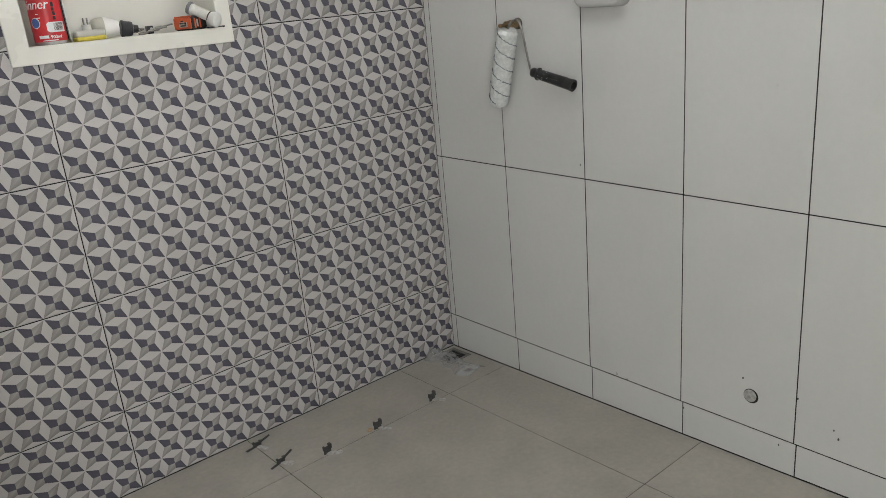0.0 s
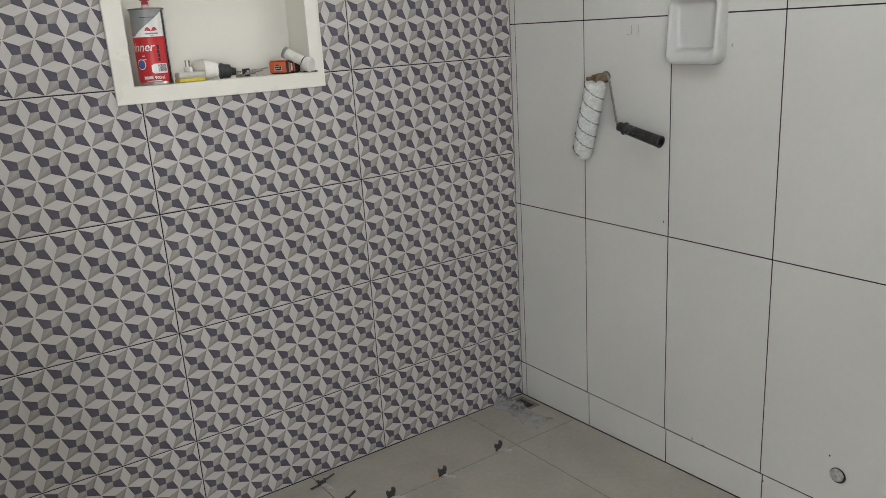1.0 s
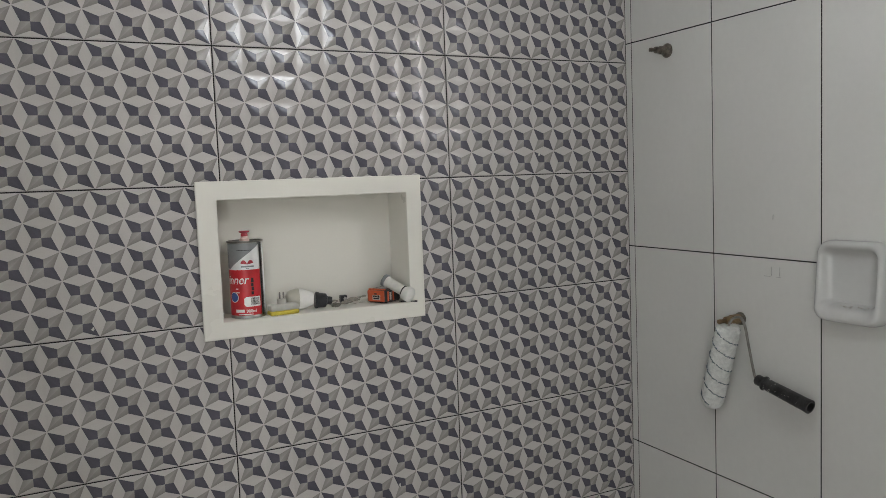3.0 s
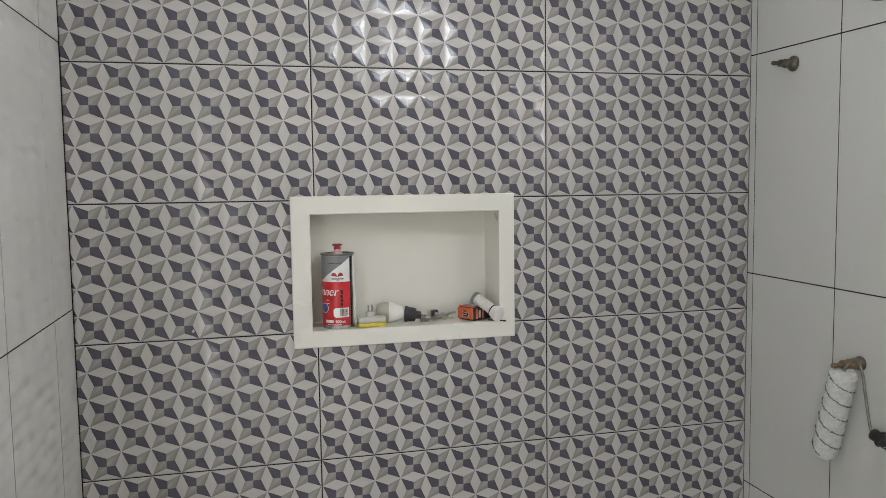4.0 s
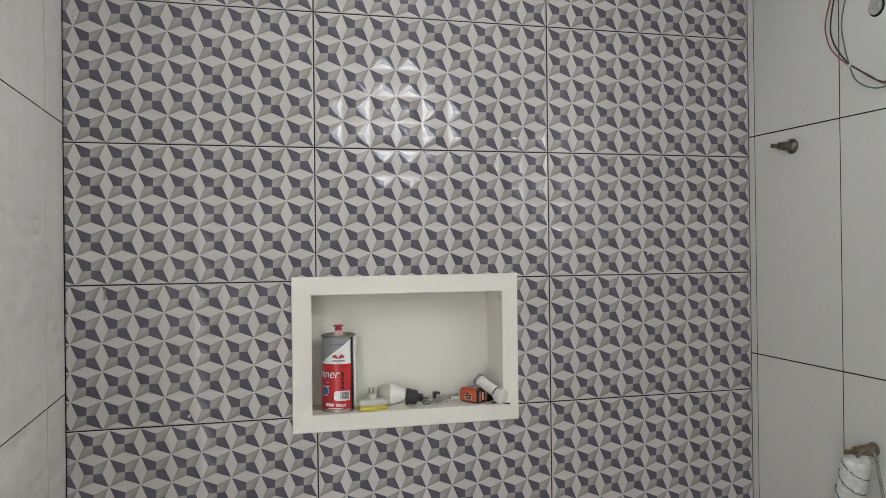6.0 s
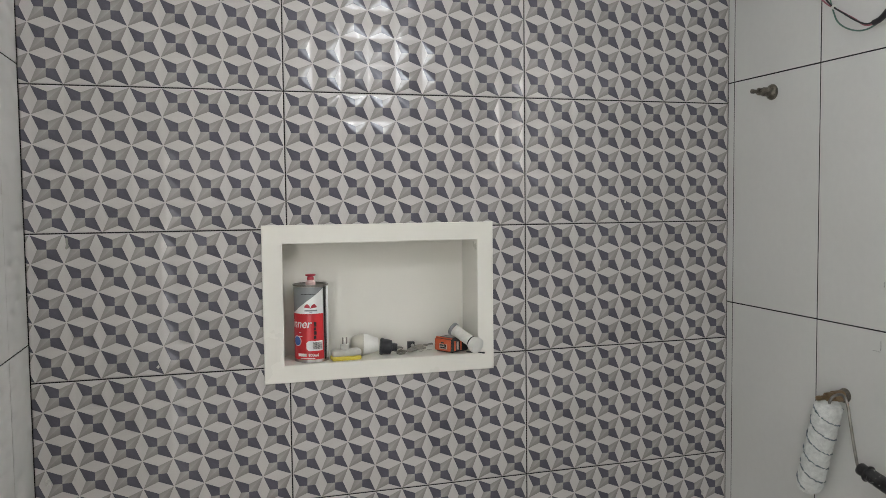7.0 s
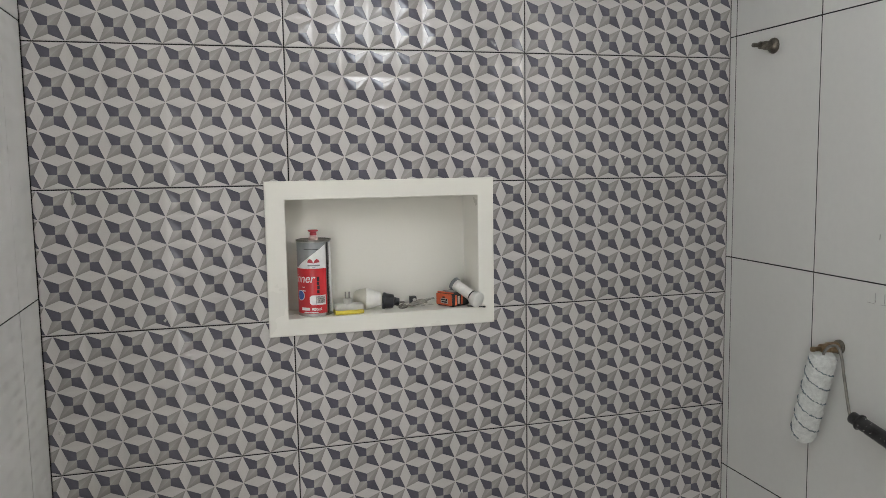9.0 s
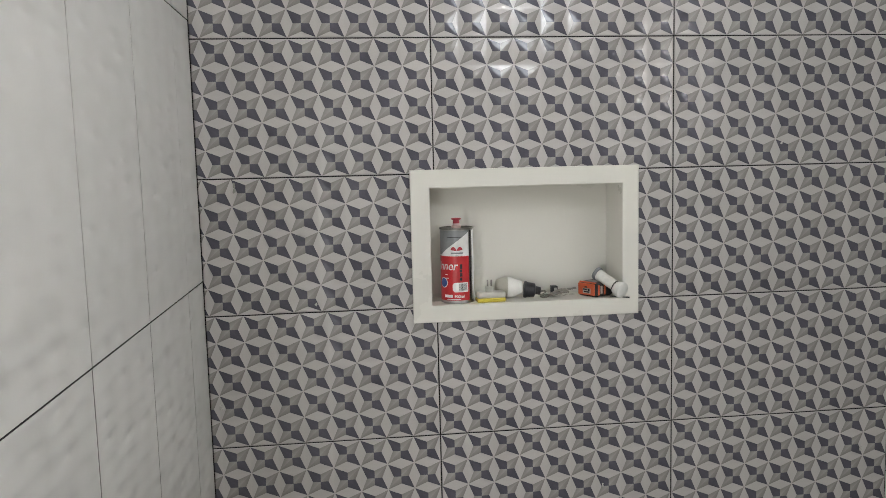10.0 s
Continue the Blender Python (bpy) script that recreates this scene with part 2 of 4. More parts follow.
def lathe(bm, prof, p0, axis, seg=32, mi=0, close=True):
    """Revolves (radius, distance) pairs round an axis from p0."""
    q = Vector(axis).normalized().to_track_quat("Z", "Y").to_matrix()
    rings = []
    for r, d in prof:
        rings.append([bm.verts.new(Vector(p0) + q @ Vector((r * math.cos(2 * math.pi * k / seg), r * math.sin(2 * math.pi * k / seg), d))) for k in range(seg)])
    for a, b in zip(rings, rings[1:]):
        for k in range(seg):
            f = bm.faces.new((a[k], a[(k + 1) % seg], b[(k + 1) % seg], b[k]))
            f.material_index = mi
    if close:
        for ring in (rings[0], rings[-1]):
            f = bm.faces.new(ring)
            f.material_index = mi
    return bm


def smooth_path(pts, n=8):
    """Catmull-Rom through the points."""
    P = [Vector(p) for p in pts]
    P = [2 * P[0] - P[1]] + P + [2 * P[-1] - P[-2]]
    out = []
    for i in range(1, len(P) - 2):
        a, b, c, d = P[i - 1:i + 3]
        for k in range(n):
            t = k / n
            out.append(0.5 * (2 * b + (c - a) * t + (2 * a - 5 * b + 4 * c - d) * t * t + (3 * b - a - 3 * c + d) * t ** 3))
    out.append(P[-2])
    return out


def tube(bm, pts, r, seg=10, mi=0):
    rings = []
    up = Vector((0.31, 0.2, 0.93)).normalized()
    for i, p in enumerate(pts):
        d = (pts[min(i + 1, len(pts) - 1)] - pts[max(i - 1, 0)]).normalized()
        u = d.cross(up).normalized()
        v = d.cross(u)
        rings.append([bm.verts.new(p + r * (math.cos(2 * math.pi * k / seg) * u + math.sin(2 * math.pi * k / seg) * v)) for k in range(seg)])
    for a, b in zip(rings, rings[1:]):
        for k in range(seg):
            bm.faces.new((a[k], a[(k + 1) % seg], b[(k + 1) % seg], b[k])).material_index = mi
    bm.faces.new(rings[0]).material_index = mi
    bm.faces.new(rings[-1]).material_index = mi
    return bm


def cut_out(r, hole):
    """A rectangle (a0, a1, b0, b1) less a rectangular hole, as rectangles."""
    a0, a1, b0, b1 = r
    if not hole:
        return [r]
    h0, h1, k0, k1 = hole
    if a1 <= h0 or a0 >= h1 or b1 <= k0 or b0 >= k1:
        return [r]
    out = []
    if a0 < h0:
        out.append((a0, h0, b0, b1))
    if a1 > h1:
        out.append((h1, a1, b0, b1))
    c0, c1 = max(a0, h0), min(a1, h1)
    if b0 < k0:
        out.append((c0, c1, b0, k0))
    if b1 > k1:
        out.append((c0, c1, k1, b1))
    return out


# ---- large structure ----
WEST, DEEP, WIDE, END = -1.768, -3.40, -2.95, -1.16
NICHE = (-1.2215, -0.7385, 1.249, 1.538)     # opening: x from, x to, shelf, head
NICHE_D = 0.118

bm = bmesh.new()
for x0, x1, z0, z1 in cut_out((WEST - 0.12, 0.15, 0.0, HEIGHT), (NICHE[0] - 0.02, NICHE[1] + 0.02, NICHE[2] - 0.02, NICHE[3] + 0.02)):
    box(bm, (x0, 0.0009, z0), (x1, 0.20, z1))
wall_north = tagged(part("wall_north", bm, GROUT), "shower wall clad in grey geometric relief tiles", "wall", kind="structure")

bm = bmesh.new()
for y0, y1, z0, z1 in cut_out((DEEP, 0.0016, 0.0, HEIGHT), WIN):
    box(bm, (0.0006, y0, z0), (0.15, y1, z1))
wall_east = tagged(part("wall_east", bm, GROUT), "wall clad in upright white satin tiles with dark joints", "wall", kind="structure")

bm = bmesh.new()
box(bm, (WEST - 0.12, END, 0.0), (WEST - 0.0009, 0.0016, HEIGHT))
wall_west = tagged(part("wall_west", bm, GROUT), "short shower wall clad in upright white tiles", "wall", kind="structure")

bm = bmesh.new()
for x0, x1, z0, z1 in cut_out((WIDE - 0.15, 0.15, 0.0, HEIGHT), (FILL_GAP[0], FILL_GAP[1], -1.0, FILL_GAP[2])):
    box(bm, (x0, DEEP - 0.15, z0), (x1, DEEP, z1))
tagged(part("wall_south", bm, PLASTER), "plain white plastered wall behind the room", "wall", kind="structure")
bm = bmesh.new()
box(bm, (WIDE - 0.15, DEEP, 0.0), (WIDE, END, HEIGHT))
tagged(part("wall_west_far", bm, PLASTER), "plain white plastered wall of the room", "wall", kind="structure")
bm = bmesh.new()
box(bm, (WIDE, END, 0.0), (WEST - 0.12, END + 0.12, HEIGHT))
tagged(part("wall_return", bm, PLASTER), "plain white plastered wall beside the shower", "wall", kind="structure")
bm = bmesh.new()
box(bm, (WIDE - 0.15, DEEP - 0.15, HEIGHT), (0.15, 0.20, HEIGHT + 0.12))
tagged(part("ceiling", bm, PLASTER), "flat white plastered ceiling", "ceiling", kind="structure")
bm = bmesh.new()
box(bm, (WIDE - 0.15, DEEP - 0.15, -0.15), (0.15, 0.20, -0.0012))
bmesh.ops.bisect_plane(bm, geom=bm.verts[:] + bm.edges[:] + bm.faces[:], plane_co=(0, -1.844, 0), plane_no=(0, 1, 0))
for v in bm.verts:
    if v.co.z > -0.1:
        v.co.z += -0.028 * max(v.co.y, -1.844)
floor = tagged(part("floor", bm, GROUT), "floor of large warm grey porcelain tiles with thin dark joints", "floor", kind="structure")

# ---- white wall tiles ----
def white_tile_mesh(rects, face, depth=0.012, ch=0.0012):
    """Plates with a small chamfer; face maps (a, b, out) to the world."""
    bm = bmesh.new()
    for a0, a1, b0, b1 in rects:
        ring = lambda i, o: [bm.verts.new(face(*p, o)) for p in ((a0 + i, b0 + i), (a1 - i, b0 + i), (a1 - i, b1 - i), (a0 + i, b1 - i))]
        back, rim, top = ring(0, -depth), ring(0, -ch), ring(ch, 0)
        for r, q in ((back, rim), (rim, top)):
            for k in range(4):
                bm.faces.new((r[k], r[(k + 1) % 4], q[(k + 1) % 4], q[k]))
        bm.faces.new(top)
    return bm


GAP = 0.0016
rng = random.Random(4)
EAST_LEAN = [-0.028, 0.0, 0.0025, 0.0075, 0.011, 0.0]      # fall of the joints along the wall


def floor_z(y):
    """The floor falls towards the corner with the drain."""
    return -0.028 * max(y, -1.844)


def east_joints(y):
    return [floor_z(y) + 0.0015, 0.1335, 0.741 + 0.0025 * y, 1.3465 + 0.0075 * y, 1.951 + 0.011 * y, HEIGHT]


YE = [-0.0260] + [-0.0175 - 0.3255 * k for k in range(1, 11)]
for j, (y1, y0) in enumerate(zip(YE, YE[1:])):
    y0 = max(y0, DEEP)
    for k in range(5):
        # the cut row along the floor sits a little out of line with the rows above
        ya, yb = (y0 - 0.007, y1 - 0.007 * (j > 0)) if k == 0 else (y0, y1)
        ya = max(ya, DEEP)
        mid = (ya + yb) / 2
        ZE = east_joints(mid)
        z0, z1 = ZE[k], ZE[k + 1]
        lo = EAST_LEAN[k] if k or mid > -1.844 else 0.0
        out = rng.uniform(-0.0003, 0.0004)
        part("tile", white_tile_mesh(cut_out((ya + GAP, yb - GAP, z0 + GAP, z1 - GAP), WIN), lambda a, b, o, s=out, lo=lo, hi=EAST_LEAN[k + 1]: (-o - s, a, b + (a - mid) * (lo + (hi - lo) * (b - z0) / (z1 - z0))), ch=0.0005), WHITE_TILE, wall_east)
# narrow cut strips in the corner of the two tiled walls
trim = new("trim")
tagged(trim, "narrow white tile strip in the wall corner", "trim", kind="structure")
ZE = east_joints(-0.017)
for z0, z1 in zip(ZE, ZE[1:]):
    part("strip", white_tile_mesh([(-0.0250, -0.0015, z0 + GAP, z1 - GAP)], lambda a, b, o: (-o, a, b), ch=0.0005), WHITE_TILE, trim)
WEST_LEAN = [0.0, 0.0, 0.0, 0.008, 0.0, 0.0]
YW = [-0.002, -0.160, -0.476, -0.780, -1.090, END]
for j, (y1, y0) in enumerate(zip(YW, YW[1:])):
    mid = (y0 + y1) / 2
    ZW = [0.0, 0.122, 0.724, 1.331 + 0.008 * mid, 1.938, HEIGHT]
    for k, (z0, z1) in enumerate(zip(ZW, ZW[1:])):
        out = rng.uniform(-0.0005, 0.0004)
        g1 = 0.0011 if j in (0, 1) else 0.0017
        g0 = 0.0011 if j == 0 else 0.0017
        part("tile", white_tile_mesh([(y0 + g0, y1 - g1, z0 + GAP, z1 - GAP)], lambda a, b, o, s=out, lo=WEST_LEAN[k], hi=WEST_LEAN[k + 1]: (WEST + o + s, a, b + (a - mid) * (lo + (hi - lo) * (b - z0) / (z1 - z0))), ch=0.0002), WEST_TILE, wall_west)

# ---- floor tiles ----
XF = [0.0, -0.266, -0.877, WEST, WIDE]
YF = [0.0, -0.280, -1.062, -1.844, -2.626, DEEP]
for x1, x0 in zip(XF, XF[1:]):
    for y1, y0 in zip(YF, YF[1:]):
        if x1 <= WEST and y0 > END:
            continue
        rects = [(x0 + 0.0010, x1 - 0.0010, y0 + 0.0010, y1 - 0.0010)]
        if x1 == 0.0 and y1 == 0.0:
            rects = cut_out(rects[0], (-0.115, -0.015, -0.115, -0.015))
        part("tile", white_tile_mesh(rects, lambda a, b, o: (a, b, o + floor_z(b)), ch=0.0006), FLOOR_TILE, floor)


# ---- patterned relief tiles ----
PW, PH, JP = 0.6045, 0.3267, 0.0030
CU, CV = (PW - JP) / 9, (PH - JP) / 5


def relief_tile(u0, u1, v0, v1, du=0.0, dv=0.0):
    """The relief tile with its print, cut to a window (u, v), as a bmesh in its own plane: x right, z up, y into the
    wall.
    """
    bm = bmesh.new()
    relief_shade = bm.verts.layers.float.new("relief_shade")
    cache = {}
    k = 0.215

    def vert(u, v, h):
        key = (round(u, 5), round(v, 5))
        if key not in cache:
            cache[key] = bm.verts.new((u * CU + du, -h, v * CV + dv))
        return cache[key]

    e = 0.012       # half of the narrow flat ridge between two squares
    for i in range(-1, 10):
        for j in range(-1, 6):
            o = [vert(i, j, 0.0), vert(i + 1, j, 0.0), vert(i + 1, j + 1, 0.0), vert(i, j + 1, 0.0)]
            c = [vert(i + e, j + e, 0.0), vert(i + 1 - e, j + e, 0.0), vert(i + 1 - e, j + 1 - e, 0.0), vert(i + e, j + 1 - e, 0.0)]
            for n in range(4):
                bm.faces.new((o[n], o[(n + 1) % 4], c[(n + 1) % 4], c[n])).material_index = 0
            s, r, t, w = vert(i + 0.5, j + k, 0.0009), vert(i + 1 - k, j + 0.5, 0.0009), vert(i + 0.5, j + 1 - k, 0.0009), vert(i + k, j + 0.5, 0.0009)
            m = vert(i + 0.5, j + 0.5, 0.0023)
            m[relief_shade] = 1.0
            for tri, mi in (((c[0], c[1], s), 0), ((c[1], c[2], r), 0), ((c[2], c[3], t), 0), ((c[3], c[0], w), 0),
                            ((c[0], s, m), 2), ((c[0], m, w), 1), ((c[1], r, m), 3), ((c[1], m, s), 3),
                            ((c[2], t, m), 1), ((c[2], m, r), 2), ((c[3], w, m), 3), ((c[3], m, t), 3)):
                bm.faces.new(tri).material_index = mi
    for co, no in (((u0, 0, 0), (-1, 0, 0)), ((u1, 0, 0), (1, 0, 0)), ((0, 0, v0), (0, 0, -1)), ((0, 0, v1), (0, 0, 1))):
        bmesh.ops.bisect_plane(bm, geom=bm.verts[:] + bm.edges[:] + bm.faces[:], plane_co=co, plane_no=no, clear_outer=True, dist=1e-6)
    rim = [e for e in bm.edges if e.is_boundary]
    o = bmesh.ops.extrude_edge_only(bm, edges=rim)
    for g in o["geom"]:
        if isinstance(g, bmesh.types.BMVert):
            g.co.y = 0.012
        elif isinstance(g, bmesh.types.BMFace):
            g.material_index = 4
    return bm


PRINTS = [PRINT_LIGHT, PRINT_MID, PRINT_MID_SHADED, PRINT_DARK, GLAZE]
ZP = [0.0012, 0.2625, 0.5920, 0.9185, 1.2448, 1.5728, 1.8960, 2.2255]
SAG = {1: 0.0105, 2: 0.0090}          # the two lowest joints sink over the middle column
XP = [0.0012, -0.6045, -1.209, WEST]
FW, FH = PW - JP, PH - JP
for r, z0 in enumerate(ZP):
    top = min(ZP[r + 1] if r + 1 < len(ZP) else z0 + PH, HEIGHT)
    for q, (x1, x0) in enumerate(zip(XP, XP[1:])):
        w, h = x1 - x0 - JP, top - z0 - JP
        # cut tiles keep the pattern from the joint that they meet; full rows fill their height
        du = 0.0085 if (r == 4 and q == 2) else w - FW
        tall = 1.0 if r in (0, len(ZP) - 1) else h / FH
        bm = relief_tile(0, w, 0, h / tall, du, h - FH if r == 0 else 0.0)
        for v in bm.verts:
            v.co.z *= tall
        if x0 < NICHE[1] and x1 > NICHE[0] and z0 < NICHE[3] and top > NICHE[2]:
            h0, h1, k0, k1 = NICHE[0] - 0.02 - x0 - JP / 2, NICHE[1] + 0.02 - x0 - JP / 2, NICHE[2] - 0.02 - z0 - JP / 2, NICHE[3] + 0.02 - z0 - JP / 2
            for co, no in (((h0, 0, 0), (1, 0, 0)), ((h1, 0, 0), (1, 0, 0)), ((0, 0, k0), (0, 0, 1)), ((0, 0, k1), (0, 0, 1))):
                bmesh.ops.bisect_plane(bm, geom=bm.verts[:] + bm.edges[:] + bm.faces[:], plane_co=co, plane_no=no, dist=1e-6)
            gone = []
            for f in bm.faces:
                c = f.calc_center_median()
                if h0 < c.x < h1 and k0 < c.z < k1:
                    gone.append(f)
            bmesh.ops.delete(bm, geom=gone, context="FACES")
        low, high = SAG.get(r, 0.0), SAG.get(r + 1, 0.0)
        if low or high:
            for v in bm.verts:
                across = (0.0, 1.0 - v.co.x / w, 1.0)[q]
                v.co.z -= (low + (high - low) * v.co.z / h) * across
        ob = part("tile", bm, PRINTS, wall_north)
        ob.location = (x0 + JP / 2, 0.0, z0 + JP / 2)

# ---- added globe light ----
# Unseen lamp of made-up form, placed for the highlight on the relief tiles.
light = thing("added_globe_light", (-0.785, -1.12, HEIGHT), "added unseen globe light of opal glass on a short white stem", "ceiling light")
bm = bmesh.new()
lathe(bm, [(0.065, -0.001), (0.068, -0.012), (0.055, -0.030), (0.014, -0.036), (0.012, -0.260), (0.040, -0.265), (0.042, -0.292)], (0, 0, 0), (0, 0, 1), 32)
part("base", bm, BULB_WHITE, light, "white metal base", True)
bm = bmesh.new()
bmesh.ops.create_uvsphere(bm, u_segments=32, v_segments=18, radius=0.115, matrix=Matrix.Translation((0, 0, -0.395)))
part("globe", bm, LED, light, "glowing cool white globe", True)

# ---- window ----
window = thing("window_1", (0.0, WIN[1], WIN[2]), "small high window with a white reveal and dark metal frame", "window", kind="structure")
bm = bmesh.new()
L = WIN[1] - WIN[0]
Hh = WIN[3] - WIN[2]
box(bm, (-0.001, -0.006, 0.0), (0.15, -0.0005, Hh))
box(bm, (-0.001, -L + 0.0005, 0.0), (0.15, -L + 0.006, Hh))
part("jamb", bm, PLASTER, window, "bright white plastered reveal")
bm = bmesh.new()
box(bm, (-0.001, -L + 0.006, 0.0005), (0.15, -0.006, 0.006), 0.001)
part("sill", bm, STONE, window, "white stone sill")
bm = bmesh.new()
box(bm, (-0.001, -L + 0.006, Hh - 0.006), (0.15, -0.006, Hh - 0.0005))
part("head", bm, PLASTER, window)
bm = bmesh.new()
for a, b in (((-0.047, 0.007), (-0.007, Hh - 0.007)), ((-L + 0.007, 0.007), (-L + 0.047, Hh - 0.007)), ((-L + 0.047, 0.007), (-0.047, 0.047)), ((-L + 0.047, Hh - 0.047), (-0.047, Hh - 0.007)), ((-L / 2 - 0.018, 0.047), (-L / 2 + 0.018, Hh - 0.047))):
    box(bm, (0.083, a[0], a[1]), (0.118, b[0], b[1]), 0.002)
wframe = part("window_frame", bm, ALU, window, "dark purplish grey metal frame")
for y0, y1 in ((-L + 0.045, -L / 2 - 0.016), (-L / 2 + 0.016, -0.045)):
    bm = bmesh.new()
    box(bm, (0.100, y0, 0.045), (0.104, y1, Hh - 0.045))
    pane = part("pane", bm, GLASS, wframe)
    pane.visible_shadow = False
bm = bmesh.new()
box(bm, (1.6, -4.0, -1.0), (1.62, 1.5, 5.0))
tagged(part("backdrop", bm, DAY), "bright overcast daylight outside the window", "backdrop", kind="structure")

# ---- recessed niche ----
niche = thing("wall_niche", (NICHE[0], 0.0, NICHE[2]), "white stone shower niche with a broad flat border", "niche")
NW, NH = NICHE[1] - NICHE[0], NICHE[3] - NICHE[2]
OX0, OX1, OZ0, OZ1 = -1.2685 - NICHE[0], -0.6965 - NICHE[0], 1.2072 - NICHE[2], 1.5826 - NICHE[2]
bm = bmesh.new()
Y0 = -0.0085


def ring_frame(bm, outer, inner, yf, yb, ch=0.0012):
    def loop(r, y, i):
        return [bm.verts.new(p) for p in ((r[0] + i, y, r[2] + i), (r[1] - i, y, r[2] + i), (r[1] - i, y, r[3] - i), (r[0] + i, y, r[3] - i))]
    ob_, of_, ot_ = loop(outer, yb, 0), loop(outer, yf + ch, 0), loop(outer, yf, ch)
    it_, if_, ib_ = loop(inner, yf, -ch), loop(inner, yf + ch, 0), loop(inner, yb, 0)
    seq = (ob_, of_, ot_, it_, if_, ib_)
    for a, b in zip(seq, seq[1:]):
        for k in range(4):
            bm.faces.new((a[k], a[(k + 1) % 4], b[(k + 1) % 4], b[k]))


ring_frame(bm, (OX0, OX1, OZ0, OZ1), (0, NW, 0, NH), Y0, 0.006)
part("border", bm, STONE, niche)
bm = bmesh.new()
box(bm, (-0.015, NICHE_D, -0.015), (NW + 0.015, NICHE_D + 0.015, NH + 0.015))
part("back_panel", bm, STONE, niche)
for nm, a, b in (("shelf", (-0.015, 0.0062, -0.015), (NW + 0.015, NICHE_D, 0.0)), ("head_panel", (-0.015, 0.0062, NH), (NW + 0.015, NICHE_D, NH + 0.015)),
                 ("side_panel", (-0.015, 0.0062, 0.0), (0.0, NICHE_D, NH)), ("side_panel", (NW, 0.0062, 0.0), (NW + 0.015, NICHE_D, NH))):
    bm = bmesh.new()
    box(bm, a, b)
    part(nm, bm, STONE, niche)
SHELF = NICHE[2]

# ---- things in the niche ----
def cyl_patch(R, t0, t1, zlo, zhi, n=24, m=1):
    """A patch of a cylinder round z; angles in degrees from -y towards +x; zlo and zhi are functions of the angle."""
    bm = bmesh.new()
    cols = []
    for i in range(n + 1):
        a = t0 + (t1 - t0) * i / n
        z0, z1 = zlo(a), zhi(a)
        cols.append([bm.verts.new((R * math.sin(radians(a)), -R * math.cos(radians(a)), z0 + (z1 - z0) * j / m)) for j in range(m + 1)])
    for a, b in zip(cols, cols[1:]):
        for j in range(m):
            if (a[j + 1].co - a[j].co).length > 1e-6 or (b[j + 1].co - b[j].co).length > 1e-6:
                bm.faces.new((a[j], b[j], b[j + 1], a[j + 1]))
    return bm


def lettering(name, words, size, mat, parent, wrap, upright=False, bold=0.0, slant=0.0, width=0.0):
    """Built-in letters as a thin mesh, mapped by wrap(x, y)."""
    cu = bpy.data.curves.new(name, "FONT")
    cu.body, cu.size, cu.align_x, cu.offset, cu.shear = words, size, "LEFT", bold, slant
    ob = bpy.data.objects.new(name, cu)
    me = bpy.data.meshes.new_from_object(ob)
    bm = bmesh.new()
    bm.from_mesh(me)
    if width:
        span = max(v.co.x for v in bm.verts)
        for v in bm.verts:
            v.co.x *= width / span
    bpy.data.objects.remove(ob)
    bpy.data.meshes.remove(me)
    for v in bm.verts:
        v.co = wrap(-v.co.y, v.co.x) if upright else wrap(v.co.x, v.co.y)
    return part(name, bm, mat, parent)


